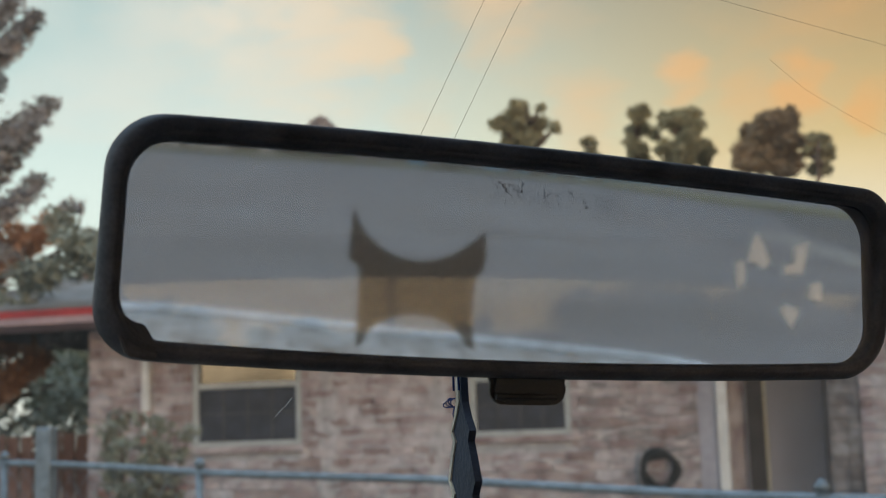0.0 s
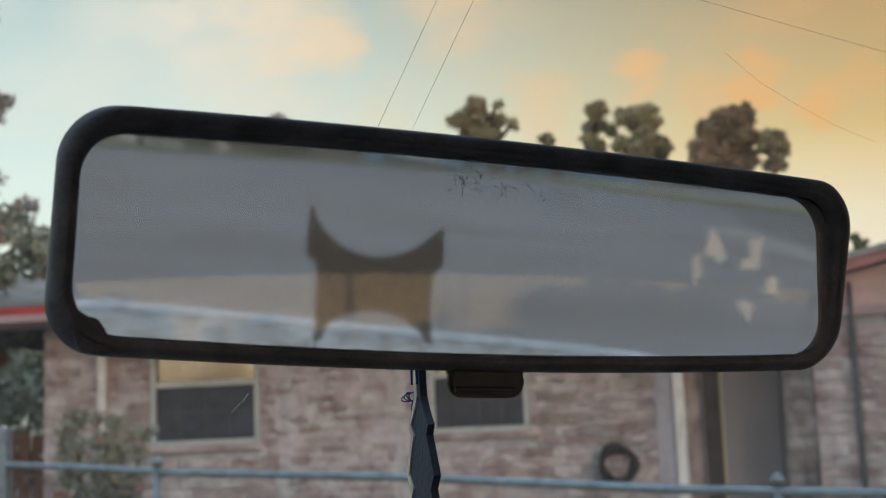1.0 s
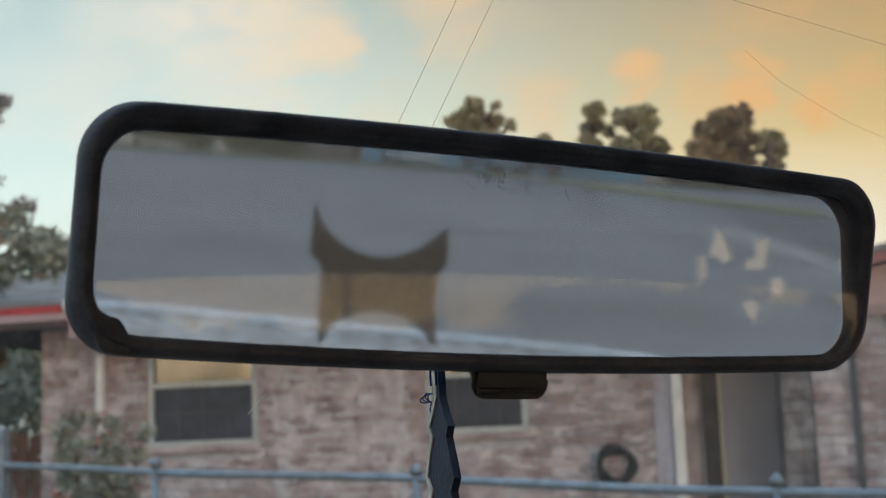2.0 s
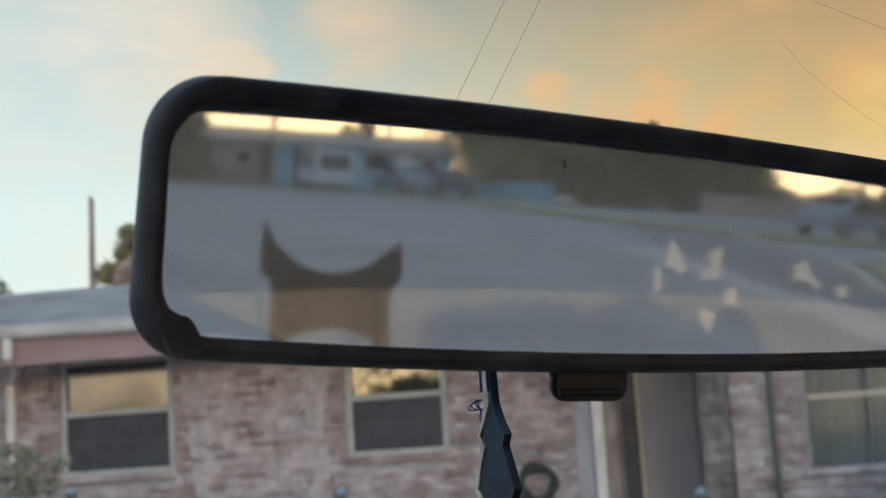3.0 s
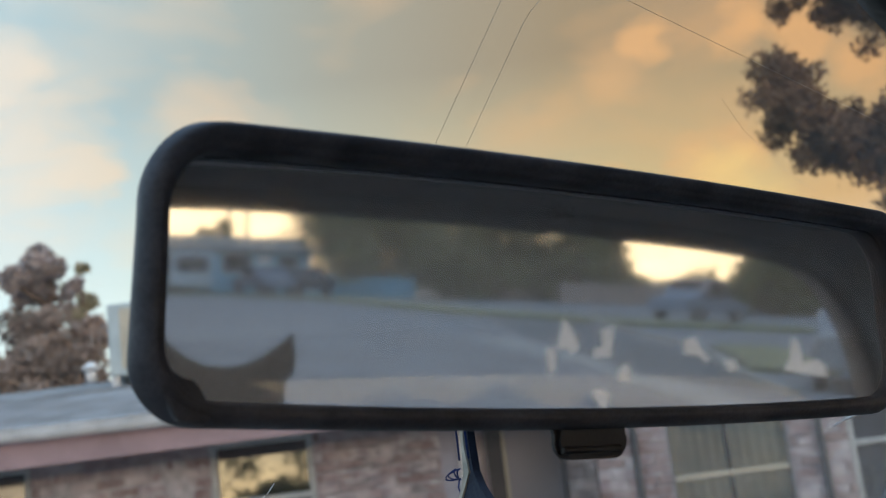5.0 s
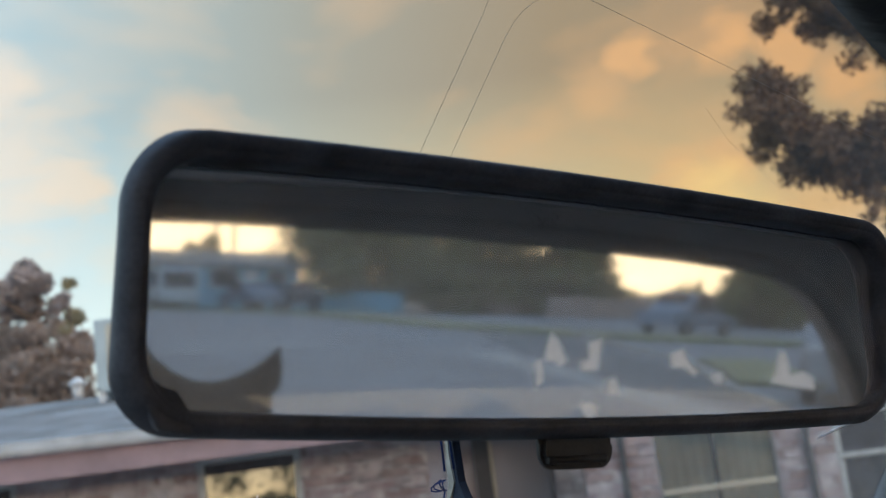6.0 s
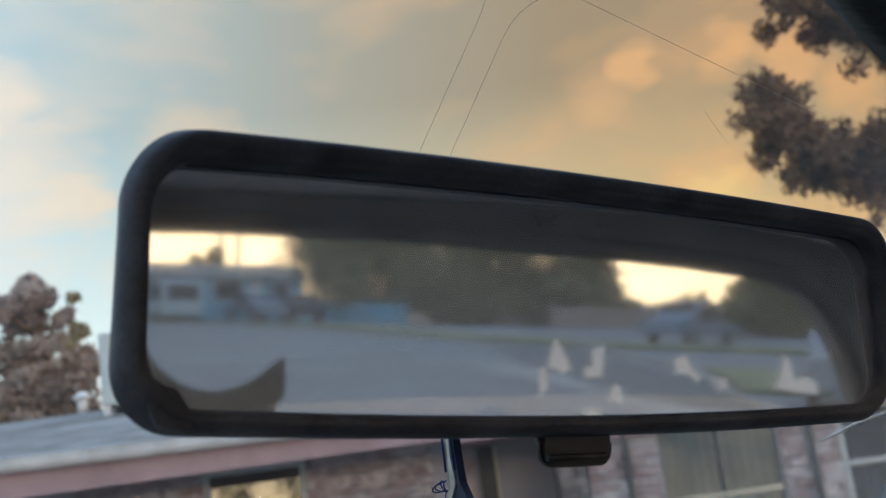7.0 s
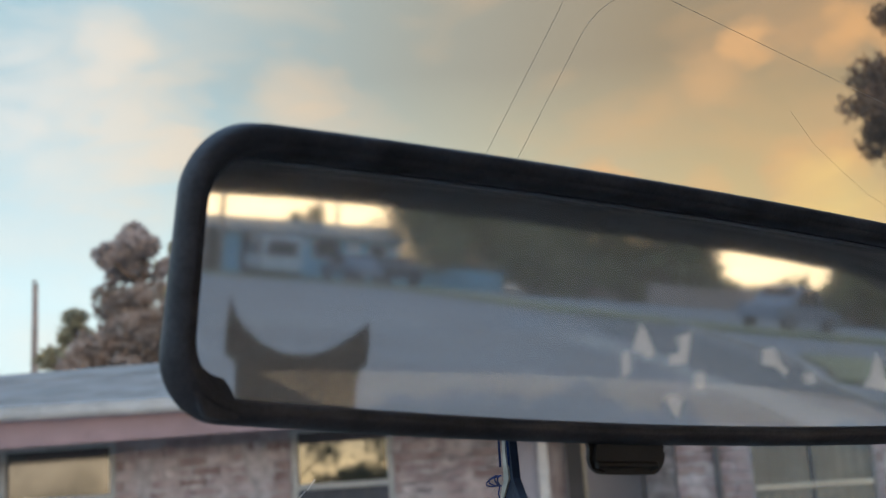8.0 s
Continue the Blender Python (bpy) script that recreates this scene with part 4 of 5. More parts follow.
lobed_pine(21.5, [(-18.2, 13.5, 0.79), (-18.8, 13.2, 0.53), (-19.4, 13.0, 0.63), (-17.7, 13.2, 0.53), (-18.5, 12.4, 0.9), (-16.8, 12.5, 0.34), (-17.2, 12.1, 0.26), (-17.7, 11.3, 0.9), (-16.4, 10.7, 0.79), (-15.8, 10.3, 0.47), (-18.9, 10.8, 1.21), (-17.7, 9.7, 1.26), (-16.4, 9.3, 0.79), (-19.1, 9.3, 1.37), (-17.5, 8.7, 1.16), (-18.9, 7.9, 1.2), (-17.2, 7.8, 1.0), (-20.3, 8.4, 1.2), (-16.2, 8.4, 0.7)], 13, MAUVE, "tall shaggy pine with rust-brown lower boughs", 8500, 0.09, (RUSTBROWN, 11.6))
tree_at(-20.6, 24.0, 10.9, crown=0.95, seed=15, mat=NEEDLES, label="lower grey-green tree beside the rusty pine", base=0.3, blob_n=16, count=6000, leaf=0.10)
tree_at(-32.2, 17.0, 5.6, crown=1.7, seed=18, mat=GREYGREEN, label="dark bushy growth behind the board fence", base=0.1, blob_n=20, count=3200, leaf=0.10)
tree_at(-36.5, 16.5, 6.0, crown=1.7, seed=19, mat=GREYGREEN, label="dark bushy growth behind the board fence", base=0.1, blob_n=20, count=3200, leaf=0.10)
tree_at(-27.4, 20.0, 9.2, crown=1.1, seed=17, mat=PALEGREEN, label="round pale green tree over the roof ridge", base=0.3, blob_n=18, count=6500, leaf=0.10)


def upswept_pine():
    """Conifer with long upswept limbs, at the end of the house."""
    rng = random.Random(21)
    x, y = direction(-33.4, 13.5)
    z = ground_z(x, y)
    t = thing("pine_tree", Matrix.Translation((x, y, z)), "tall conifer with upswept grey limbs and rusty lower boughs", "tree")
    bm = bmesh.new()
    add_tube(bm, [(0, 0, -0.2), (0.05, 0, 2), (0.0, 0.05, 4), (0.03, 0, 6.2)], [0.2, 0.16, 0.11, 0.03], 9)
    green, rust = [], []
    for k in range(26):
        h = 1.3 + 4.2 * (k / 26)
        a = k * 2.4
        ln = (1.45 - 0.22 * (h - 1.3)) * rng.uniform(0.8, 1.1)
        tip = Vector((ln * math.cos(a), ln * math.sin(a), h + ln * 0.65))
        root = Vector((0, 0, h))
        mid = root.lerp(tip, 0.5) - Vector((0, 0, 0.12))
        add_tube(bm, [root, mid, tip], [0.05, 0.035, 0.012], 5)
        for j in range(6):
            p = root.lerp(tip, 0.35 + 0.13 * j) - Vector((0, 0, 0.10 * math.sin(math.pi * (0.35 + 0.13 * j))))
            (rust if h < 2.6 and rng.random() < 0.7 else green).append((p.x, p.y, p.z, 0.20 - 0.012 * j))
    # low leafy bough reaching over the end of the roof
    low = []
    pts = [Vector((0, 0, 2.2))]
    for az, el, dist in ((-31.5, 7.6, 11.6), (-30.0, 8.2, 11.0), (-28.6, 8.9, 10.6), (-27.9, 9.2, 10.4)):
        px, py = direction(az, dist)
        p = Vector((px - x, py - y, 1.165 + dist * math.tan(radians(el)) - z))
        pts.append(p)
        for _ in range(4):
            low.append((p.x + rng.gauss(0, 0.12), p.y + rng.gauss(0, 0.12), p.z + rng.gauss(-0.05, 0.10), 0.16))
    add_tube(bm, pts, [0.05, 0.03, 0.02, 0.012, 0.006], 5)
    part("trunk", bm, BARK, t, "grey-brown trunk with upswept limbs")
    leaf_mesh("green_bough", low, 1500, 0.06, rng, t, GREYGREEN, "thin grey-green bough over the roof")
    leaf_mesh("crown", green, 13000, 0.06, rng, t, DRYGREY, "grey needle clumps")
    leaf_mesh("dry_boughs", rust, 6000, 0.065, rng, t, RUST, "rusty dry boughs")


upswept_pine()


def overhanging_pine():
    """Near pine whose dark boughs hang into the view over the right of the yard."""
    rng = random.Random(31)
    x, y = direction(27.5, 7.2)
    z = ground_z(x, y)
    t = thing("pine_tree", Matrix.Translation((x, y, z)), "near dark pine with boughs hanging over the yard", "tree")
    bm = bmesh.new()
    add_tube(bm, [(0, 0, -0.2), (0.03, 0, 2), (0.0, 0.04, 4), (0.02, 0, 6.0)], [0.17, 0.14, 0.10, 0.04], 10)

    def spot(az, el, dist):
        px, py = direction(az, dist)
        return Vector((px - x, py - y, 1.165 + dist * math.tan(radians(el)) - z))

    blobs = []

    def bough(root_h, way, r):
        pts = [Vector((0, 0, root_h))] + [spot(*w) for w in way[::-1]]
        add_tube(bm, pts, [0.05] + [0.035 - 0.028 * k / len(way) for k in range(len(way))], 6)
        for k, p in enumerate(pts[1:]):
            n = 1.0 if k < len(way) - 2 else 0.8
            for _ in range(9):
                o = Vector((rng.gauss(0, 0.06), rng.gauss(0, 0.09), rng.gauss(0, 0.045)))
                blobs.append((*(p + o), r * n * rng.uniform(0.40, 0.75)))

    bough(2.4, [(14.5, 17.9, 6.0), (14.6, 16.8, 6.0), (15.0, 15.6, 6.05), (15.9, 14.6, 6.1), (17.0, 13.9, 6.2), (18.3, 13.4, 6.3), (20.0, 12.8, 6.5)], 0.15)
    bough(2.3, [(15.6, 16.1, 6.1), (16.8, 15.3, 6.1), (18.1, 14.5, 6.2), (19.5, 13.9, 6.3), (21.5, 13.4, 6.5)], 0.15)
    bough(2.0, [(18.8, 12.1, 6.2), (19.5, 11.0, 6.2), (19.7, 9.6, 6.3), (20.2, 8.2, 6.5)], 0.11)
    bough(3.2, [(16.4, 21.4, 6.0), (17.2, 20.5, 6.1), (18.3, 19.7, 6.2), (19.4, 18.8, 6.3), (20.8, 17.6, 6.5)], 0.13)
    bough(3.5, [(17.4, 21.9, 6.1), (18.8, 20.8, 6.1), (20.2, 19.8, 6.2), (22.0, 18.9, 6.4)], 0.15)
    bough(3.8, [(17.2, 23.5, 6.2), (19.5, 22.6, 6.2), (22.0, 21.6, 6.5)], 0.2)
    part("trunk", bm, BARK, t, "dark trunk and boughs")
    leaf_mesh("crown", blobs, 27000, 0.025, rng, t, DARKNEEDLES, "dark tufted needles", 0.9)


overhanging_pine()

# ---- the brick house ----
HY = 10.0
house = thing("house", Matrix.Translation((0, 0, 0)), "low pink brick house with grey shingle roof and red fascia", "house")


def wall_with_holes(x0, x1, z0, z1, y0, y1, holes):
    """Wall slab with rectangular openings through it."""
    xs = sorted({x0, x1, *[v for h in holes for v in h[:2]]})
    zs = sorted({z0, z1, *[v for h in holes for v in h[2:]]})
    bm = bmesh.new()
    for a, b in zip(xs, xs[1:]):
        for c, d in zip(zs, zs[1:]):
            mx, mz = (a + b) / 2, (c + d) / 2
            if any(h[0] < mx < h[1] and h[2] < mz < h[3] for h in holes):
                continue
            add_box(bm, (a, y0, c), (b, y1, d))
    bmesh.ops.remove_doubles(bm, verts=bm.verts, dist=0.0005)
    inner = [f for f in bm.faces if sum(1 for g in bm.faces if g is not f and (g.calc_center_median() - f.calc_center_median()).length < 0.001) > 0]
    bmesh.ops.delete(bm, geom=inner, context="FACES")
    return bm


W1 = (-3.975, -3.055, 1.215, 2.13)
W2 = (-1.678, -0.905, 1.228, 2.13)
W3 = (1.74, 2.63, 0.93, 2.0)
W4 = (3.08, 3.55, 0.95, 1.98)
WALL_TOP = 2.215


def house_window(w, y, screen=True, curtain=False, sash=0.5, upper=PANE):
    """Sash window: frame, middle rail, upper pane, lower pane behind a screen with bars."""
    x0, x1, z0, z1 = w
    m = thing("window", Matrix.Translation((0, 0, 0)), "", "")
    m.parent = house
    for k in ("label", "category", "group", "kind"):
        if k in m:
            del m[k]
    m["label"] = "white sash window with a dark lower screen" if screen else "white window with grey curtains"
    f, wood = (0.043, SHADEDWHITE) if screen else (0.02, GREYTRIM)
    zm = z0 + (z1 - z0) * sash
    bm = bmesh.new()
    for lo, hi in (((x0, y - 0.02, z0), (x0 + f, y + 0.06, z1)), ((x1 - f, y - 0.02, z0), (x1, y + 0.06, z1)), ((x0 + f, y - 0.02, z0), (x1 - f, y + 0.06, z0 + f)), ((x0 + f, y - 0.02, z1 - f), (x1 - f, y + 0.06, z1))):
        add_box(bm, lo, hi, 0.004)
    part("window_frame", bm, wood, m)
    part("middle_rail", box((x0 + f, y - 0.018, zm - 0.02), (x1 - f, y + 0.04, zm + 0.025), 0.004), SHADEDWHITE if screen else BEIGE, m)
    if screen:
        part("upper_pane", box((x0 + f, y + 0.020, zm + 0.025), (x1 - f, y + 0.026, z1 - f)), upper, m, "window glass")
    if curtain:
        bm = bmesh.new()
        n = 36
        cols = [[bm.verts.new((x0 + f + (x1 - x0 - 2 * f) * k / n, y + 0.035 + 0.012 * math.sin(k * 1.9) + 0.004 * math.sin(k * 0.7), z)) for z in (z0 + f, z1 - f)] for k in range(n + 1)]
        for a, b in zip(cols, cols[1:]):
            bm.faces.new((a[0], b[0], b[1], a[1])).smooth = True
        bmesh.ops.solidify(bm, geom=bm.faces, thickness=0.003)
        part("curtain", bm, CURTAIN, m, "pleated grey curtain")
        part("pane", box((x0 + f, y + 0.006, z0 + f), (x1 - f, y + 0.010, z1 - f)), CURTAINGLASS, m, "glass before the curtain").visible_shadow = False
        part("mullion", box((x0 + 0.42, y - 0.014, z0 + f), (x0 + 0.45, y - 0.006, z1 - f), 0.002), TRIM, m)
    else:
        part("lower_pane", box((x0 + f, y + 0.010, z0 + f), (x1 - f, y + 0.016, zm - 0.02)), SCREEN, m, "dark screened lower pane")
        for k in range(1, 4):
            xb = x0 + f + (x1 - x0 - 2 * f) * k / 4
            part("bar", box((xb - 0.006, y + 0.002, z0 + f), (xb + 0.006, y + 0.009, zm - 0.02), 0.001), TRIM, m)
        zb = (z0 + f + zm) / 2
        part("bar", box((x0 + f, y + 0.0, zb - 0.006), (x1 - f, y + 0.007, zb + 0.006), 0.001), TRIM, m)
    part("window_sill", box((x0 - 0.04, y - 0.06, z0 - 0.05), (x1 + 0.04, y + 0.02, z0), 0.006), BRICK, m)
    return m


def build_house():
    main = part("wall", wall_with_holes(-4.90, 0.06, -0.3, WALL_TOP, HY + 0.012, HY + 0.22, [W1, W2]), MORTAR, house, "pink brick wall with pale smeared mortar")
    wing = part("wall", wall_with_holes(1.20, 5.2, -0.3, 2.16, HY + 0.012, HY + 0.22, [W3, W4]), MORTAR, house, "pink brick wall of the wing")
    part("wall", box((-4.90, HY + 0.22, -0.3), (-4.70, 16.0, WALL_TOP)), MORTAR, house)
    part("wall", box((-4.70, 15.8, -0.3), (5.2, 16.0, 2.16)), MORTAR, house)
    part("wall", box((5.0, HY + 0.22, -0.3), (5.2, 15.8, 2.16)), MORTAR, house)
    # added near-black sheets put the unlit rooms' shade behind the windows
    part("shade_sheet", box((-4.6, HY + 0.9, -0.2), (0.05, HY + 0.95, WALL_TOP)), ROOMSHADE, house, "near-black sheet standing for the unlit rooms behind the windows")
    part("shade_sheet", box((1.25, HY + 0.9, -0.2), (4.9, HY + 0.95, WALL_TOP)), ROOMSHADE, house, "near-black sheet standing for the unlit rooms behind the windows")
    house_window(W1, HY + 0.03, sash=0.53)
    house_window(W2, HY + 0.03, sash=0.492, upper=BRIGHTPANE)
    house_window(W3, HY + 0.03, False, True, sash=0.48)
    house_window(W4, HY + 0.03, sash=0.58, upper=SCREEN)
    # entrance between the main wall and the wing
    part("post", box((0.182, HY - 0.06, -0.2), (0.262, HY + 0.06, 2.12), 0.006), WHITEPAINT, house, "white porch post")
    part("porch_wall", box((0.045, HY - 0.012, -0.3), (0.178, HY + 0.5, 2.12), 0.004), LAVENDER, house)
    part("porch_wall", box((0.20, HY + 0.62, -0.3), (0.385, HY + 0.70, 2.12), 0.004), BRICK, house)
    dm = part("door", box((0.385, HY + 0.60, -0.1), (0.53, HY + 0.64, 2.08), 0.006), SCREENDOOR, house, "dark screen door standing in the porch")
    part("door_frame", box((0.378, HY + 0.575, -0.1), (0.395, HY + 0.595, 2.09), 0.003), GREYWALL, dm)
    part("door_frame", box((0.52, HY + 0.575, -0.1), (0.545, HY + 0.595, 2.09), 0.003), BEIGE, dm)
    part("porch_wall", box((0.53, HY + 0.60, -0.3), (1.0, HY + 0.72, 2.12), 0.004), GREYWALL, house, "grey painted porch wall")
    stone = part("porch_wall", box((0.97, HY + 0.05, -0.3), (1.1995, HY + 0.60, 2.14), 0.004), STONE, house, "rough grey stone porch wall")
    part("porch_ceiling", box((0.06, HY - 0.60, 2.10), (1.2, HY + 0.72, 2.14), 0.004), PINKPAINT, house, "pink porch ceiling")
    part("porch_beam", box((0.18, HY - 0.645, 2.03), (1.02, HY - 0.602, 2.22), 0.004), PINKPAINT, house, "pink board over the porch")
    # roof: gable with its ridge along the front, hipped at one end
    ridge_y, ridge_z, eave_y, eave_z = 13.1, 3.18, 9.38, 2.33
    bm = bmesh.new()
    L, R = -6.5, 0.98
    vs = [bm.verts.new(p) for p in ((L, eave_y, eave_z), (R, eave_y, eave_z), (R, ridge_y, ridge_z), (L, ridge_y, ridge_z), (L, 16.6, eave_z), (R, 16.6, eave_z))]
    for f in ((0, 1, 2, 3), (3, 2, 5, 4), (0, 3, 4), (1, 5, 2)):
        bm.faces.new([vs[i] for i in f])
    bmesh.ops.recalc_face_normals(bm, faces=bm.faces)
    bmesh.ops.solidify(bm, geom=bm.faces, thickness=0.05)
    roof = part("roof", bm, SHINGLE, house, "grey asphalt shingle roof")
    # shingle courses on the front slope
    slope = Vector((0, ridge_y - eave_y, ridge_z - eave_z))
    tilt = math.degrees(math.atan2(slope.z, slope.y))
    rng = random.Random(8)
    shared = []
    for k in range(4):
        me = bpy.data.meshes.new("shingle")
        b = box((-0.148, 0.0, 0.0), (0.148, 0.17, 0.012), 0.002)
        b.to_mesh(me)
        b.free()
        me.materials.append(SHINGLE)
        shared.append(me)
    n = 0
    for r in range(0, 22):
        for k in range(36):
            x = -5.8 + 0.30 * k + (0.15 if r % 2 else 0)
            if x > -0.4 or n >= 300:
                continue
            if r > 14 and r % 2:
                continue
            p = Vector((x, eave_y, eave_z + 0.006)) + slope * ((r * 0.16) / slope.length)
            ob = new("shingle", shared[n % 4])
            ob.parent = roof
            ob.matrix_basis = Matrix.Translation(p) @ pose(0, 0, 0, tilt + rng.uniform(0.6, 1.6), 0, 0)
            n += 1
    # fascia, gutter, soffit, downpipe
    part("fascia", box((L, eave_y - 0.02, 2.272), (0.2, eave_y + 0.005, 2.33), 0.004), REDPAINT, house, "red painted fascia board")
    part("fascia", box((L, eave_y - 0.016, 2.215), (0.2, eave_y + 0.005, 2.271), 0.003), PINKPAINT, house, "faded pink lower fascia")
    part("fascia", box((-4.33, eave_y - 0.034, 2.06), (0.18, eave_y - 0.022, 2.235), 0.003), PINKPAINT, house, "faded pink board under the gutter")
    part("soffit", box((L + 0.02, eave_y + 0.01, 2.222), (0.20, HY + 0.01, 2.245), 0.003), PINKPAINT, house, "pink soffit")
    bm = bmesh.new()
    prof = [(0.0, 0.0), (-0.085, 0.0), (-0.10, 0.03), (-0.10, 0.085), (-0.108, 0.09), (-0.094, 0.096), (-0.09, 0.01), (0.0, 0.01)]
    loft(bm, [[(x, eave_y - 0.036 + p[0], z + p[1]) for p in prof] for x, z in ((-4.33, 2.268), (-0.32, 2.205))], True, True, smooth=False)
    bmesh.ops.recalc_face_normals(bm, faces=bm.faces)
    gut = part("gutter", bm, GUTTER, house, "white sheet-metal gutter")
    part("end_cap", box((-0.32, eave_y - 0.14, 2.19), (-0.26, eave_y - 0.03, 2.30), 0.006), TRIM, gut, "dark gutter end cap")
    bm = bmesh.new()
    add_box(bm, (-4.095, eave_y - 0.125, 2.10), (-4.03, eave_y - 0.06, 2.27), 0.008)
    add_tube(bm, [(-4.065, eave_y - 0.09, 2.12), (-4.20, 9.7, 2.05), (-4.355, HY - 0.06, 1.98)], 0.030, 8)
    add_box(bm, (-4.39, HY - 0.085, 0.1), (-4.322, HY - 0.015, 1.99), 0.008)
    part("downpipe", bm, WHITEPAINT, house, "white square downpipe")
    bm = bmesh.new()
    add_tube(bm, [(1.49, HY - 0.05, 0.0), (1.49, HY - 0.05, 2.2)], 0.022, 8)
    part("conduit", bm, TRIM, house, "dark conduit pipe on the brick")
    bm = bmesh.new()
    add_tube(bm, [(2.86, HY - 0.05, 0.0), (2.86, HY - 0.05, 2.2)], 0.022, 8)
    part("conduit", bm, TRIM, house, "dark conduit pipe on the brick")
    # gable over the wing
    gx0, gx1, gz, px, pz = 1.02, 5.3, 2.147, 3.16, 2.618
    gable = part("gable", prism([(1.2, 2.0), (5.1, 2.0), (5.1, 2.19), (px, pz + 0.05), (1.2, 2.19)], HY - 0.035, HY - 0.005, "y"), SALMON, house, "faded salmon pink gable boards")
    for k in range(9):
        x = 1.42 + 0.42 * k
        z1 = 2.17 + (pz - 2.15) * (1 - abs(x - px) / 1.98)
        part("batten", box((x - 0.012, HY - 0.047, 2.0), (x + 0.012, HY - 0.034, z1), 0.002), SALMON, gable)
    for s in (0, 1):
        ex = gx0 if s == 0 else gx1
        bm = prism([(ex, gz + 0.025), (ex, gz + 0.10), (px, pz + 0.10), (px, pz + 0.025)], HY - 0.18, HY - 0.15, "y")
        part("rake_board", bm, FADEDRED, house, "faded red rake board")
        bm = prism([(ex, gz + 0.10), (ex, gz + 0.15), (px, pz + 0.15), (px, pz + 0.10)], HY - 0.21, 16.5, "y")
        part("roof", bm, SHINGLE, house)
    bm = bmesh.new()
    add_box(bm, (1.2, HY - 0.06, 1.96), (5.1, HY - 0.002, 2.03), 0.004)
    part("trim_board", bm, PINKPAINT, house)
    return main, wing, stone


WALLS = build_house()

# evaporative cooler on the roof
cooler = thing("evaporative_cooler", Matrix.Translation((-2.86, 12.6, 3.05)), "pale sheet-metal evaporative cooler standing on the roof", "cooler")
part("cabinet", box((-0.14, -0.4, 0.03), (0.60, 0.4, 0.72), 0.02, 2), COOLER, cooler)
part("side_panel", box((-0.02, -0.412, 0.09), (0.56, -0.402, 0.66), 0.008), BEIGE, cooler, "beige louvred panel")
for k in range(6):
    part("louvre", box((0.0, -0.424, 0.14 + 0.085 * k), (0.54, -0.410, 0.16 + 0.085 * k), 0.003), BEIGE, cooler)
for px_, py_ in ((-0.1, -0.35), (0.55, -0.35), (-0.1, 0.35), (0.55, 0.35)):
    part("leg", box((px_ - 0.03, py_ - 0.03, -0.12), (px_ + 0.03, py_ + 0.03, 0.03)), WHITEPAINT, cooler)
bmv = bmesh.new()
add_tube(bmv, [(-0.75, -0.5, -0.02), (-0.75, -0.5, 0.10)], 0.05, 10)
vent = thing("roof_vent", Matrix.Translation((-2.40, 12.6, 3.05)), "white roof vent by the cooler", "vent")
part("pipe", bmv, WHITEPAINT, vent)
bmv = bmesh.new()
add_tube(bmv, [(-0.75, -0.5, 0.10), (-0.75, -0.5, 0.12), (-0.75, -0.5, 0.17)], [0.085, 0.09, 0.03], 12)
part("cap", bmv, WHITEPAINT, vent)


# pale aqua cooler box standing before the wing
unit = thing("cooling_unit", Matrix.Translation((2.62, 9.45, 0.0)), "pale aqua sheet-metal cooling unit standing before the brick wing", "cooling unit")
part("cabinet", box((-0.33, -0.28, -0.1), (0.33, 0.30, 1.0), 0.03, 2), AQUA, unit)
part("lid", box((-0.20, -0.20, 1.0), (0.20, 0.24, 1.07), 0.02, 2), AQUA, unit)
for k in range(8):
    part("louvre", box((-0.27, -0.292, 0.25 + 0.085 * k), (0.27, -0.278, 0.28 + 0.085 * k), 0.003), AQUA, unit)


# coiled hose on the wall
def build_hose():
    h = thing("garden_hose", Matrix.Translation((-0.25, HY - 0.075, 0.945)), "coiled black garden hose hung on the brick wall", "hose")
    bm = bmesh.new()
    pts = []
    rng = random.Random(2)
    for k in range(120):
        a = k * 2 * math.pi / 20
        r = 0.098 + 0.012 * math.sin(k * 0.9) + 0.009 * (k // 20)
        pts.append((r * math.cos(a), -0.028 + 0.016 * math.sin(k * 0.37), r * 1.05 * math.sin(a)))
    add_tube(bm, pts, 0.013, 6)
    part("coil", bm, HOSE, h)
    bm = bmesh.new()
    add_tube(bm, [(-0.16, 0.0, -0.30), (-0.17, -0.02, 0.0), (-0.165, -0.02, 0.10), (-0.15, 0.0, 0.12)], 0.009, 6)
    part("standpipe", bm, STEEL, h)
    part("hook", box((-0.03, -0.02, 0.10), (0.03, 0.07, 0.125), 0.004), STEEL, h)


build_hose()


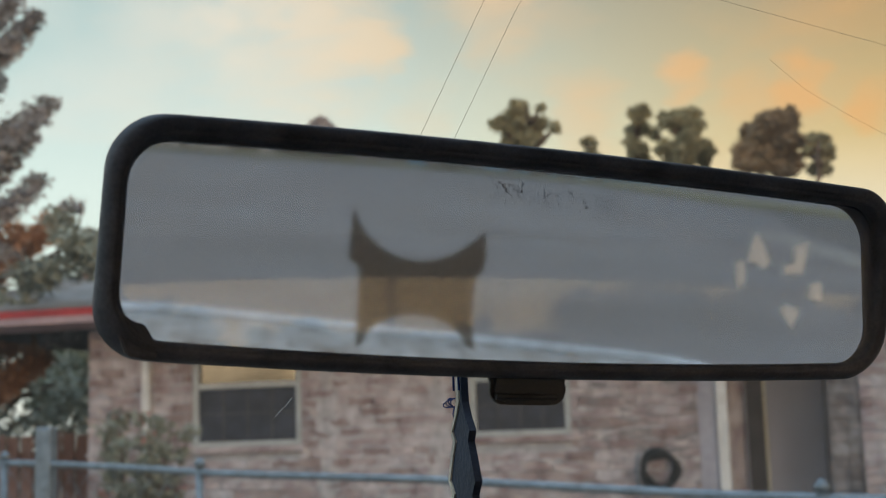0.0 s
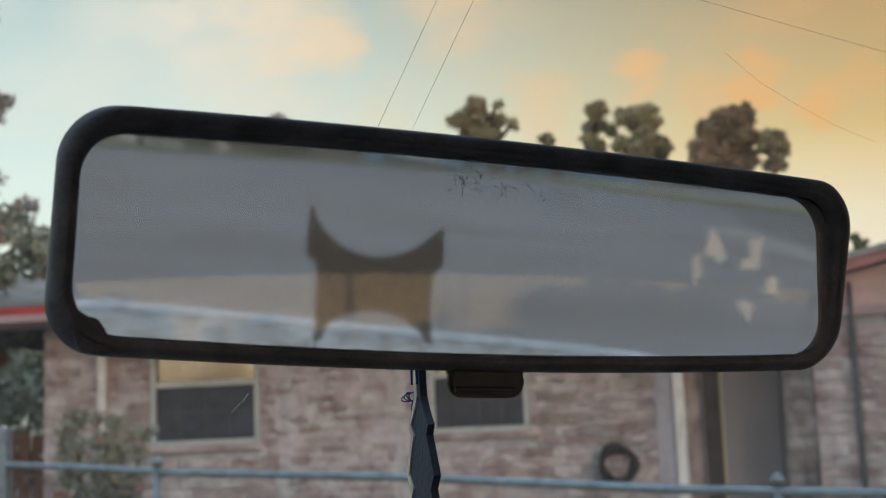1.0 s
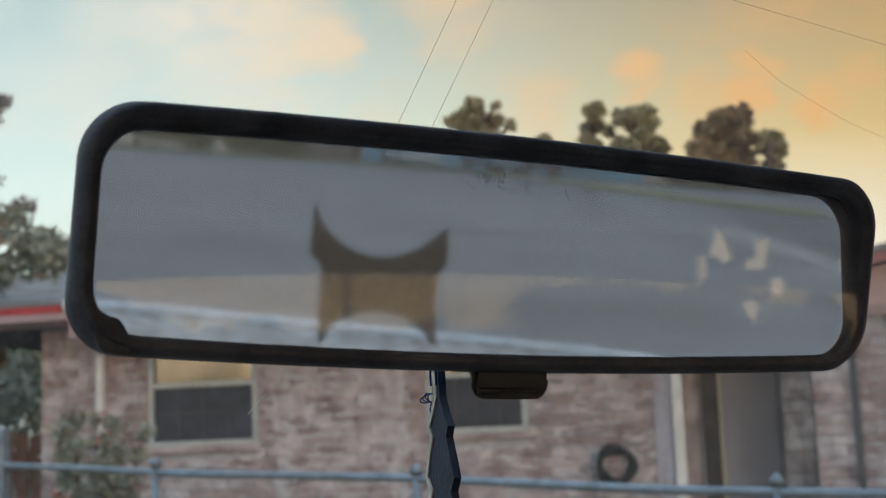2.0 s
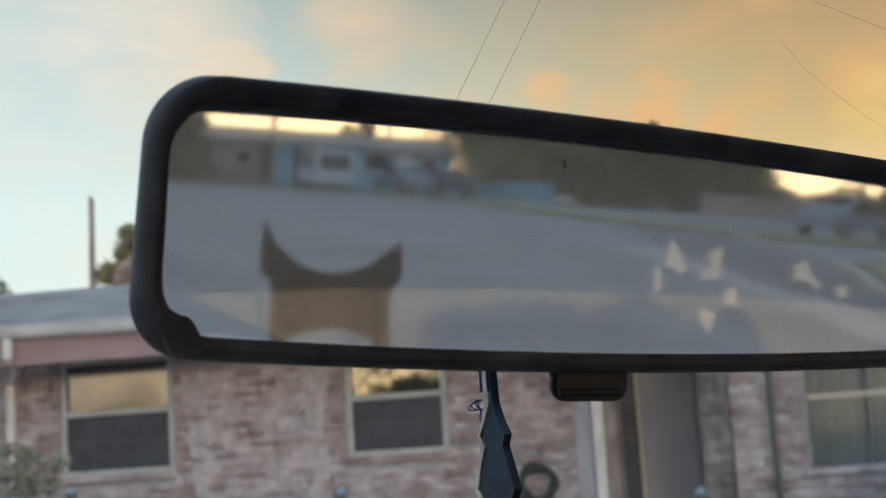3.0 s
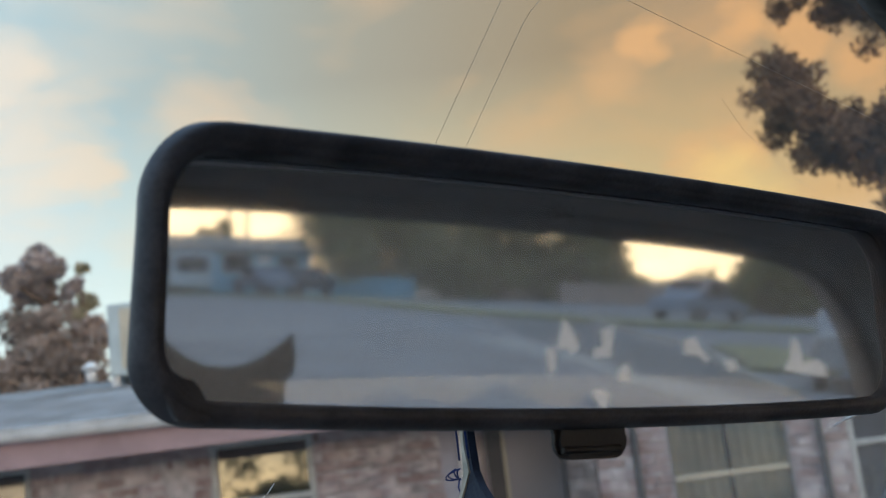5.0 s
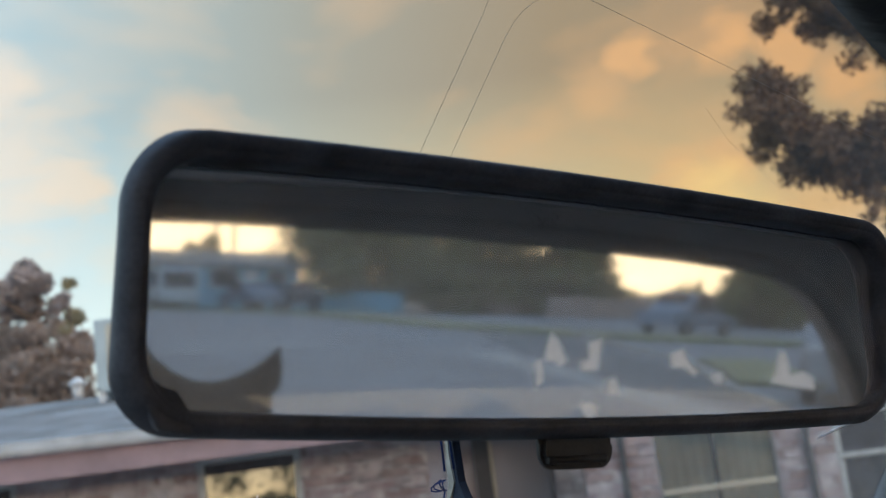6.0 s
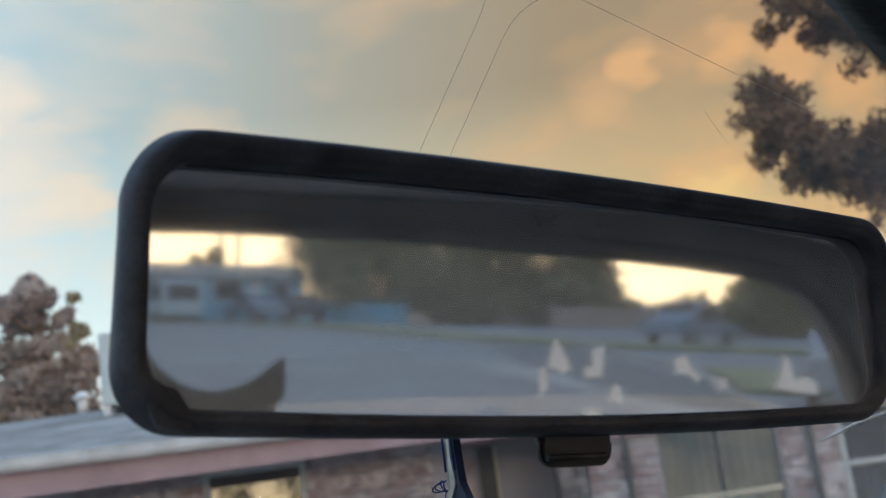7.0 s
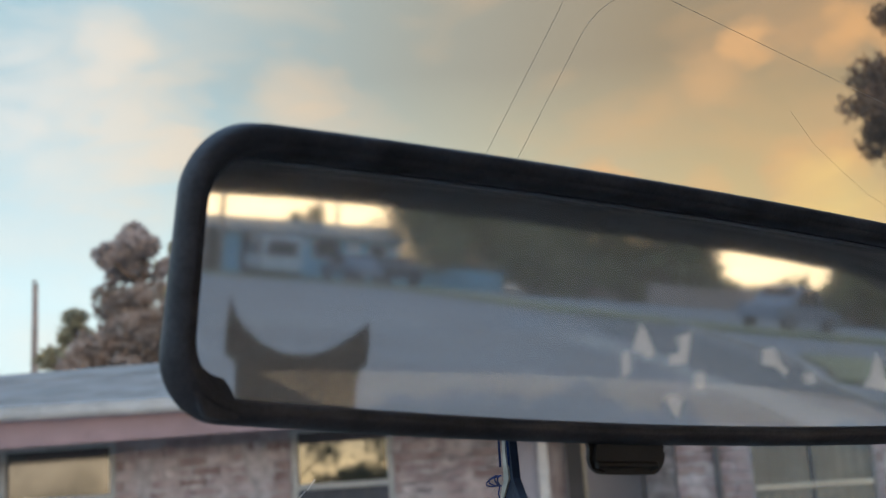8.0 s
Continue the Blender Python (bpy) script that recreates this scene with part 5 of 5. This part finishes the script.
# ---- chain-link fence ----
def build_fence():
    a, b = Vector((-4.0, 7.8)), Vector((0.76, 5.77))
    d = (b - a)

    def at(s, h=0.0):
        p = a + d * s
        return Vector((p.x, p.y, 1.127 - 0.222 * s - h))

    f = thing("chain_link_fence", Matrix.Identity(4), "galvanised chain-link fence with a pipe top rail", "fence")
    bm = bmesh.new()
    add_tube(bm, [at(-1.2 + 0.15 * k) + Vector((0, 0, 0.008 * math.sin(k * 1.7))) for k in range(20)], 0.021, 10)
    part("top_rail", bm, STEEL, f, "pale blue-grey pipe rail")
    for k in range(-4, 6):
        bm = bmesh.new()
        top = at(k * 0.36 - 0.09, -0.03)
        add_tube(bm, [at(k * 0.36 - 0.09, 1.15), top], 0.024, 10)
        add_tube(bm, [top, top + Vector((0, 0, 0.02)), top + Vector((0, 0, 0.05))], [0.034, 0.036, 0.008], 10)
        part("post", bm, STEEL, f)
    post = at(-0.005, -0.24)
    part("corner_post", box((post.x - 0.055, post.y - 0.05, 0.0), (post.x + 0.055, post.y + 0.05, post.z), 0.008), STEEL, f, "thick blue-grey square post")
    bm = bmesh.new()
    h = 1.0
    ln = d.length
    for k in range(150):
        s0 = -0.9 + k * 0.075 / ln * 2
        if s0 > 1.5:
            break
        ds = h / ln
        for sg in (1, -1):
            p0, p1 = at(s0, 0.0), at(s0 + sg * ds, h)
            add_tube(bm, [p0, p1], 0.0016, 3, caps=False)
    part("wire_mesh", bm, STEEL, f, "diamond wire mesh")["kind"] = "stuff"


build_fence()


def build_shrub():
    rng = random.Random(41)
    x, y = -3.75, 8.55
    z = ground_z(x, y)
    t = thing("shrub", Matrix.Translation((x, y, z)), "loose flowering shrub before the brick wall", "shrub")
    bm, blobs, fl = bmesh.new(), [], []
    for k in range(22):
        a = k * 2.4
        h = rng.uniform(0.7, 1.42)
        w = rng.uniform(0.05, 0.38)
        tip = Vector((w * math.cos(a), w * math.sin(a), h))
        add_tube(bm, [(0.03 * math.cos(a), 0.03 * math.sin(a), -0.05), tip * 0.5, tip], [0.015, 0.01, 0.004], 4)
        for j in range(4):
            p = tip * (0.6 + 0.13 * j)
            blobs.append((p.x, p.y, p.z, 0.08))
        if k % 3 == 0:
            fl.append((tip.x, tip.y, tip.z, 0.06))
    part("stems", bm, BARK, t)
    leaf_mesh("leaves", blobs, 1700, 0.055, rng, t, GREYGREEN, "small grey-green leaves")
    leaf_mesh("blossoms", fl, 150, 0.04, rng, t, FLOWER, "pink blossoms")


build_shrub()


def build_board_fence():
    f = thing("board_fence", Matrix.Identity(4), "brown board fence beside the house", "fence")
    rng = random.Random(5)
    for k in range(34):
        x = -9.6 + 0.145 * k
        y = 12.2 + 0.03 * k
        part("board", box((x, y, 0.0), (x + 0.138, y + 0.022, 1.42 + rng.uniform(-0.02, 0.02)), 0.003), WOODFENCE, f)
    for z in (0.35, 1.15):
        part("rail", prism([(-9.6, 12.225), (-4.7, 13.235), (-4.7, 13.28), (-9.6, 12.27)], z, z + 0.09, "z"), WOODFENCE, f)


build_board_fence()


def build_pole():
    x, y = direction(-22.3, 29.0)
    h = 1.165 + 29 * math.tan(radians(10.4))
    p = thing("utility_pole", Matrix.Translation((x, y, ground_z(x, y))), "weathered wooden utility pole behind the house", "utility pole")
    bm = bmesh.new()
    add_tube(bm, [(0, 0, -0.3), (0, 0, h * 0.5), (0.02, 0, h)], [0.10, 0.08, 0.06], 10)
    part("pole", bm, POLEWOOD, p)
    part("insulator", box((-0.03, -0.03, h), (0.03, 0.03, h + 0.1), 0.01), CONCRETE, p)


build_pole()


# ---- the street behind ----
def gable_house(m, w, depth, wall_h, roof_h, mat, label, openings, overhang=0.4):
    h = thing("house", m, label, "house")
    holes = [(a, b, c, d) for a, b, c, d, _ in openings]
    bm = wall_with_holes(-w / 2, w / 2, -0.4, wall_h, -0.2, 0.0, holes)
    part("wall", bm, mat, h)
    for lo, hi in (((-w / 2, -depth, -0.4), (-w / 2 + 0.2, -0.2, wall_h)), ((w / 2 - 0.2, -depth, -0.4), (w / 2, -0.2, wall_h)), ((-w / 2, -depth - 0.2, -0.4), (w / 2, -depth, wall_h))):
        part("wall", box(lo, hi), mat, h)
    # near-black sheet in place of the unlit room behind the openings
    part("shade_sheet", box((-w / 2 + 0.2, -1.4, -0.3), (w / 2 - 0.2, -1.35, wall_h)), ROOMSHADE, h)
    for a, b, c, d, kind in openings:
        if kind == "window":
            win = part("window", box((a, -0.12, c), (b, -0.10, d)), DARKGLASS, h)
            for lo, hi in (((a, -0.16, c), (a + 0.07, 0.03, d)), ((b - 0.07, -0.16, c), (b, 0.03, d)), ((a, -0.16, c), (b, 0.03, c + 0.07)), ((a, -0.16, d - 0.07), (b, 0.03, d))):
                part("frame", box(lo, hi, 0.01), WHITEPAINT, win)
        elif kind == "door":
            part("door", box((a, -0.14, c), (b, -0.08, d), 0.01), WHITEPAINT, h)
    e = overhang
    bm = prism([(e, wall_h - 0.12), (-depth / 2, wall_h + roof_h), (-depth - 0.2 - e, wall_h - 0.12), (-depth - 0.2 - e, wall_h + 0.02), (-depth / 2, wall_h + roof_h + 0.14), (e, wall_h + 0.02)], -w / 2 - e, w / 2 + e, "x")
    part("roof", bm, ROOFGREY, h)
    return h


gable_house(rear(6.1, -66.5), 9.0, 8, 2.2, 0.6, BLUEWALL, "light blue stucco house with a grey roof across the street",
            [(-3.5, -1.0, -0.3, 2.0, "open"), (0.05, 1.5, 1.0, 2.0, "window"), (2.9, 3.9, 0.9, 1.95, "window"), (1.75, 2.55, 0.0, 2.0, "door")])
gable_house(rear(-0.9, -69), 4.2, 7, 2.25, 0.6, PINKWALL, "tan pink stucco house across the street", [(-1.6, -0.5, 0.9, 1.8, "window"), (0.5, 1.5, 0.9, 1.8, "window")])
gable_house(rear(25.0, -72), 9.0, 7, 2.2, 0.7, PINKWALL, "tan house behind dark trees across the street", [(-3.0, -1.6, 0.9, 1.8, "window"), (1.0, 2.4, 0.9, 1.8, "window")])
tw = thing("garden_wall", rear(27.0, -61.0), "low tan stucco garden wall", "wall")
for k in range(6):
    part("panel", box((-4.8 + k * 1.6, -0.1, -0.5), (-3.24 + k * 1.6, 0.06, 1.0), 0.01), PINKWALL, tw)
for k in range(7):
    part("pier", box((-4.9 + k * 1.6, -0.15, -0.5), (-4.7 + k * 1.6, 0.11, 1.1), 0.01), PINKWALL, tw)

bw = thing("garden_wall", rear(12.85, -66.0), "long light blue stucco garden wall", "wall")
for k in range(6):
    part("panel", box((-2.2 + k * 0.88, -0.1, -0.3), (-1.34 + k * 0.88, 0.06, 1.02), 0.01), BLUEWALL, bw)
for k in range(7):
    part("pier", box((-2.27 + k * 0.88, -0.14, -0.3), (-2.13 + k * 0.88, 0.10, 1.10), 0.01), BLUEWALL, bw)


def parked_car(m, length, width, height, paint, label, van=False):
    """Car seen from afar; its length runs along x."""
    c = thing("car" if not van else "van", m, label, "car" if not van else "van")
    hl = length / 2
    body = bmesh.new()
    if van:
        prof = [(-hl, 0.35), (-hl, 0.85), (-hl + 0.5, 1.0), (-hl + 1.2, height - 0.1), (-hl + 1.5, height), (hl - 0.1, height), (hl, height - 0.15), (hl, 0.35)]
    else:
        prof = [(-hl, 0.35), (-hl, 0.70), (-hl + 1.1, 0.88), (-hl + 1.75, height - 0.06), (-hl + 2.1, height), (hl - 1.5, height), (hl - 0.9, 0.95), (hl - 0.1, 0.9), (hl, 0.4)]
    prism([(p[0], p[1]) for p in prof], -width / 2, width / 2, "y", 0.05, bm=body)
    part("body", body, paint, c)
    z0, z1 = (1.02, height - 0.16) if van else (0.92, height - 0.09)
    for s in (-1, 1):
        gl = prism([(-hl + (0.95 if van else 1.35), z0), (-hl + (1.4 if van else 1.85), z1), (hl - (0.5 if van else 1.6), z1), (hl - (0.5 if van else 1.15), z0)], s * (width / 2 - 0.01), s * (width / 2 + 0.012), "y", 0.0)
        part("side_window", gl, DARKGLASS, c)
    part("rear_glass", box((hl - 0.03 if van else hl - 1.3, -width / 2 + 0.2, z0), (hl + 0.012 if van else hl - 1.18, width / 2 - 0.2, z1), 0.01), DARKGLASS, c)
    for x in (-hl + 0.8, hl - 0.8):
        for s in (-1, 1):
            bm = bmesh.new()
            add_tube(bm, [(x, s * (width / 2 - 0.18), 0.31), (x, s * (width / 2 - 0.16), 0.31), (x, s * (width / 2 + 0.02), 0.31), (x, s * (width / 2 + 0.03), 0.31)], [0.27, 0.31, 0.31, 0.27], 16)
            w = part("wheel", bm, TYRE, c)
            bm = bmesh.new()
            add_tube(bm, [(x, s * (width / 2), 0.31), (x, s * (width / 2 + 0.035), 0.31)], [0.18, 0.16], 12)
            part("rim", bm, GREYTRIM, w)
    return c


parked_car(rear(3.95, -63.0, 0, 82), 4.6, 1.85, 1.9, WHITECAR, "white van parked before the blue house", True)
parked_car(rear(7.9, -63.6, 0, 74), 4.3, 1.65, 1.4, BLUECAR, "dusty blue-grey sedan parked before the blue house")
parked_car(rear(9.6, -63.4, 0, 70), 4.3, 1.65, 1.35, DARKCAR, "dark sedan parked beside another before the blue house")
parked_car(rear(22.1, -45.5, 0, 150), 4.2, 1.75, 1.62, BLUECAR, "pale blue-grey car parked by the kerb")
parked_car(rear(12.3, -18.9, 0, 120), 4.4, 1.75, 1.30, GREYCAR, "dull grey sedan parked near the concrete strip")


def rear_tree(x, y, top, **kw):
    m = rear(x, y)
    return tree(m, top - m.translation.z, **kw)


rear_tree(14.0, -69.0, 4.85, crown=4.9, seed=51, mat=GREEN, label="broad green shade tree over the blue wall", base=0.34, blob_n=22, count=2*4200, leaf=0.24, trunk_r=0.25, spread=0.5)
rear_tree(20.3, -66.0, 4.7, crown=4.3, seed=53, mat=GREEN, label="dense dark green tree across the street", base=0.12, blob_n=20, count=2*3600, leaf=0.24, trunk_r=0.22)
rear_tree(24.6, -64.0, 4.1, crown=2.9, seed=55, mat=GREEN, label="dark bushy tree by the tan house", base=0.08, blob_n=20, count=2*3200, leaf=0.24, trunk_r=0.2)
rear_tree(19.4, -73.0, 5.2, crown=2.9, seed=52, mat=GREEN, label="green tree filling the gap between two shade trees", base=0.15, blob_n=16, count=4200, leaf=0.24)
rear_tree(1.2, -73.0, 2.3, crown=1.9, seed=54, mat=GREEN, label="low dark tree beside the blue house", base=0.04, blob_n=14, count=3000, leaf=0.24)
rear_tree(-4.6, -73.0, 3.2, crown=2.2, seed=56, mat=GREEN, label="low dark tree behind the tan house", base=0.04, blob_n=14, count=3000, leaf=0.24)
rear_tree(7.0, -80.0, 4.0, crown=2.2, seed=57, mat=GREEN, label="small round tree behind the blue house", base=0.4, blob_n=12, count=1500, leaf=0.24)
rear_tree(28.8, -52.0, 2.4, crown=2.2, seed=59, mat=GREEN, label="low dark tree at the street corner", base=0.1, blob_n=18, count=2*2600, leaf=0.24)
rear_tree(-2.5, -62.5, 3.5, crown=1.35, seed=61, mat=GREEN, label="dark hedge-like tree beside the tan house", base=0.05, blob_n=16, count=2*2400, leaf=0.24)
rear_tree(-9.0, -62.0, 4.2, crown=3.0, seed=63, mat=GREEN, label="dark green street tree", base=0.15, blob_n=16, count=2*2400, leaf=0.24)
rear_tree(33.0, -85.0, 1.75, crown=2.6, seed=65, mat=GREEN, label="far low tree against the bright sky", base=0.2, blob_n=12, count=1400, leaf=0.24)

for xx, yy in ((8.73, -90), (9.93, -90), (1.42, -61.5)):
    pm = rear(xx, yy)
    pp = thing("utility_pole", pm, "distant wooden utility pole against the bright sky", "utility pole", "poles across the street")
    bm = bmesh.new()
    add_tube(bm, [(0, 0, -0.3), (0, 0, 4), (0, 0, 9)], [0.14, 0.12, 0.10], 8)
    part("pole", bm, POLEWOOD, pp)
    part("crossarm", box((-1.0, -0.06, 8.2), (1.0, 0.06, 8.35), 0.01), POLEWOOD, pp)


# distant tree line all round behind
def far_woods():
    rng = random.Random(91)
    blobs = []
    for k in range(230):
        a = radians(78 + 170 * k / 230 + rng.uniform(-0.4, 0.4))
        d = rng.uniform(120, 150)
        h = rng.uniform(1.3, 2.8)
        blobs.append((0.4 + d * math.sin(a), d * math.cos(a), h * 0.45, h * 0.75))
    w = leaf_mesh("distant_trees", blobs, 9000, 0.8, rng, None, GREEN, "distant low tree line", 0.8)
    tagged(w, "low dark tree line in the distance", "trees", kind="stuff")


far_woods()
for x_, y_, h_, c_, sd in ((-8.5, -20.0, 7.0, 2.5, 95), (-4.2, -20.5, 6.6, 2.3, 96), (-6.3, -22.5, 3.9, 1.6, 98), (-15.5, -21.0, 3.4, 2.6, 97)):
    tree(Matrix.Translation((x_, y_, 0)), h_, c_, sd, GREEN, "dark street tree mirrored in the house windows", leaf=0.16, count=3600, blob_n=16, base=0.2)


# kerb and grass verge across the street
def strip(name, pts, w0, w1, h, mat, label, lift=0.0, category="kerb"):
    """A raised strip along points (car right, car ahead), between two offsets to its side."""
    bm = bmesh.new()
    loops = []
    for i, p in enumerate(pts):
        p = Vector(p)
        q = Vector(pts[min(i + 1, len(pts) - 1)]) - Vector(pts[max(i - 1, 0)])
        s = Vector((q.y, -q.x)).normalized()
        a, b = CAR @ Vector((*(p + s * w0), 0)), CAR @ Vector((*(p + s * w1), 0))
        za, zb = ground_z(a.x, a.y), ground_z(b.x, b.y)
        loops.append([(a.x, a.y, za - 0.3), (a.x, a.y, za + h + lift), (b.x, b.y, zb + h + lift), (b.x, b.y, zb - 0.3)])
    loft(bm, loops, smooth=False)
    bmesh.ops.recalc_face_normals(bm, faces=bm.faces)
    tagged(part(name, bm, mat), label, category, kind="structure")


FAR_KERB = [(-60, -60), (-20, -61), (0, -62), (6, -62), (11, -57), (15, -49), (20, -44), (28, -40), (45, -36)]
strip("kerb", FAR_KERB, -0.15, 0.15, 0.14, CONCRETE, "pale concrete kerb across the street")
strip("verge", FAR_KERB, -2.6, -0.15, 0.12, GRASS, "dry yellow-green grass verge behind the kerb", category="grass")
strip("road", [(10.2, -33.0), (9.3, -28), (9.0, -24), (8.2, -19.5), (7.4, -16), (6.9, -13.2), (6.1, -10)], -0.65, 0.65, 0.012, CONCRETE, "pale concrete strip along the street", category="road")
strip("road", [(9.4, -18.2), (10.5, -23), (11.7, -27), (12.7, -32), (13.8, -38), (15.4, -46)], -1.55, 1.3, 0.02, DARKASPHALT, "dark newer asphalt beside the concrete strip", category="road")
strip("kerb", [(9.6, -16.5), (11.4, -22), (13.3, -26.4), (14.9, -31), (16.2, -38), (17.6, -46)], -0.12, 0.12, 0.12, CONCRETE, "pale concrete kerb beside the dark asphalt")
strip("verge", [(11.8, -22.5), (13.6, -26.6), (15.2, -31)], -1.9, -0.2, 0.10, GRASS, "small patch of green grass", category="grass")


# ---- bricks of the front walls ----
def lay_bricks(wall, x0, x1, z0, z1, y, holes, limit, seed, mat=BRICK, label="lower courses of pink brick", size=(0.203, 0.067, 0.011)):
    rng = random.Random(seed)
    L_, H_, J = size
    shared = {}

    def mesh_for(w):
        key = round(w, 3)
        if key not in shared:
            out = []
            for k in range(3):
                b = box((0, -0.016, 0), (key, 0.02, H_), 0.004)
                for v in b.verts:
                    v.co += Vector((rng.uniform(-1, 1) * 0.002, rng.uniform(-1, 1) * 0.002, rng.uniform(-1, 1) * 0.002))
                me = bpy.data.meshes.new("brick")
                b.to_mesh(me)
                b.free()
                me.materials.append(mat)
                out.append(me)
            shared[key] = out
        return rng.choice(shared[key])

    rest = bmesh.new()
    n = 0
    rows = int((z1 - z0) / (H_ + J))
    for r in range(rows - 1, -1, -1):
        z = z0 + r * (H_ + J)
        spans = [(x0, x1)]
        for a, b, c, d in holes:
            if z + H_ > c - 0.05 and z < d:
                spans = [s for p, q in spans for s in ((p, min(q, a - 0.01)), (max(p, b + 0.01), q)) if s[1] - s[0] > 0.03]
        for p, q in spans:
            x = x0 - (0.107 if r % 2 else 0)
            while x < q:
                a, b = max(x, p), min(x + L_, q)
                x += L_ + J
                if b - a < 0.03:
                    continue
                if b - a > L_ - 0.001:
                    b = a + L_
                dy = rng.uniform(-0.003, 0.003) - (rng.uniform(0, 0.012) if rng.random() < 0.25 else 0)
                if n < limit and z > 0.60:
                    ob = new("brick" if mat == BRICK else "stone", mesh_for(b - a))
                    ob.parent = wall
                    ob.location = (a, y + dy, z)
                    n += 1
                else:
                    add_box(rest, (a, y - 0.016 + dy, z), (b, y + 0.02, z + H_))
    part("lower_bricks" if mat == BRICK else "lower_stones", rest, mat, wall, label)["kind"] = "stuff"


lay_bricks(WALLS[0], -4.90, 0.06, 0.02, 2.21, HY + 0.012, [W1, W2], 300, 71)
lay_bricks(WALLS[1], 1.20, 4.4, 0.02, 1.96, HY + 0.012, [W3, W4], 300, 73)
lay_bricks(WALLS[2], 0.972, 1.198, 0.05, 2.12, HY + 0.052, [], 120, 75, STONE, "lower grey stones", (0.118, 0.082, 0.006))


# ---- mortar smeared over the brick ----
def smear_mortar():
    rng = random.Random(77)
    bm = bmesh.new()

    def dab(x, z, w, h, y):
        n = 7
        ring = []
        for k in range(n):
            a = 2 * math.pi * k / n
            q = rng.uniform(0.7, 1.25)
            ring.append((x + w * q * math.cos(a), z + h * q * math.sin(a)))
        lo = [bm.verts.new((p[0], y + 0.006, p[1])) for p in ring]
        mid = bm.verts.new((x, y - 0.006, z))
        for k in range(n):
            bm.faces.new((lo[k], mid, lo[(k + 1) % n])).smooth = True

    def free(x, z):
        return not any(a - 0.06 < x < b + 0.06 and c - 0.08 < z < d for a, b, c, d in (W1, W2, W3, W4))

    course = 0.078
    for x0, x1, n in ((-4.88, 0.04, 520), (-2.74, -2.02, 260), (1.22, 4.35, 260)):
        for _ in range(n):
            x, r = rng.uniform(x0, x1), rng.randint(8, 25)
            z = 0.02 + r * course - 0.006 + rng.uniform(-0.012, 0.012)
            if free(x, z):
                dab(x, z, rng.uniform(0.02, 0.085), rng.uniform(0.008, 0.022), HY - 0.006)
    # plain upright bands of mortar beside the panel between the windows
    for xc in (-2.83, -1.93):
        for _ in range(130):
            dab(xc + rng.gauss(0, 0.035), rng.uniform(0.5, 2.09), rng.uniform(0.03, 0.055), rng.uniform(0.03, 0.07), HY - 0.008)
    part("mortar_smears", bm, SMEAR, WALLS[0], "pale mortar smeared over the joints")["kind"] = "stuff"

    # duller grey dabs that paint shade onto the brick beside the porch
    bm = bmesh.new()
    for _ in range(300):
        x, z = rng.uniform(-0.82, 0.05), rng.uniform(0.3, 2.16)
        if free(x, z) and not (abs(x + 0.25) < 0.1 and abs(z - 0.945) < 0.1):
            dab(x, z, rng.uniform(0.05, 0.12), rng.uniform(0.010, 0.020), HY - 0.006)
    part("wall_shade_dabs", bm, GREYSHADE, WALLS[0], "dull grey shade dabbed onto the brick")["kind"] = "stuff"


smear_mortar()
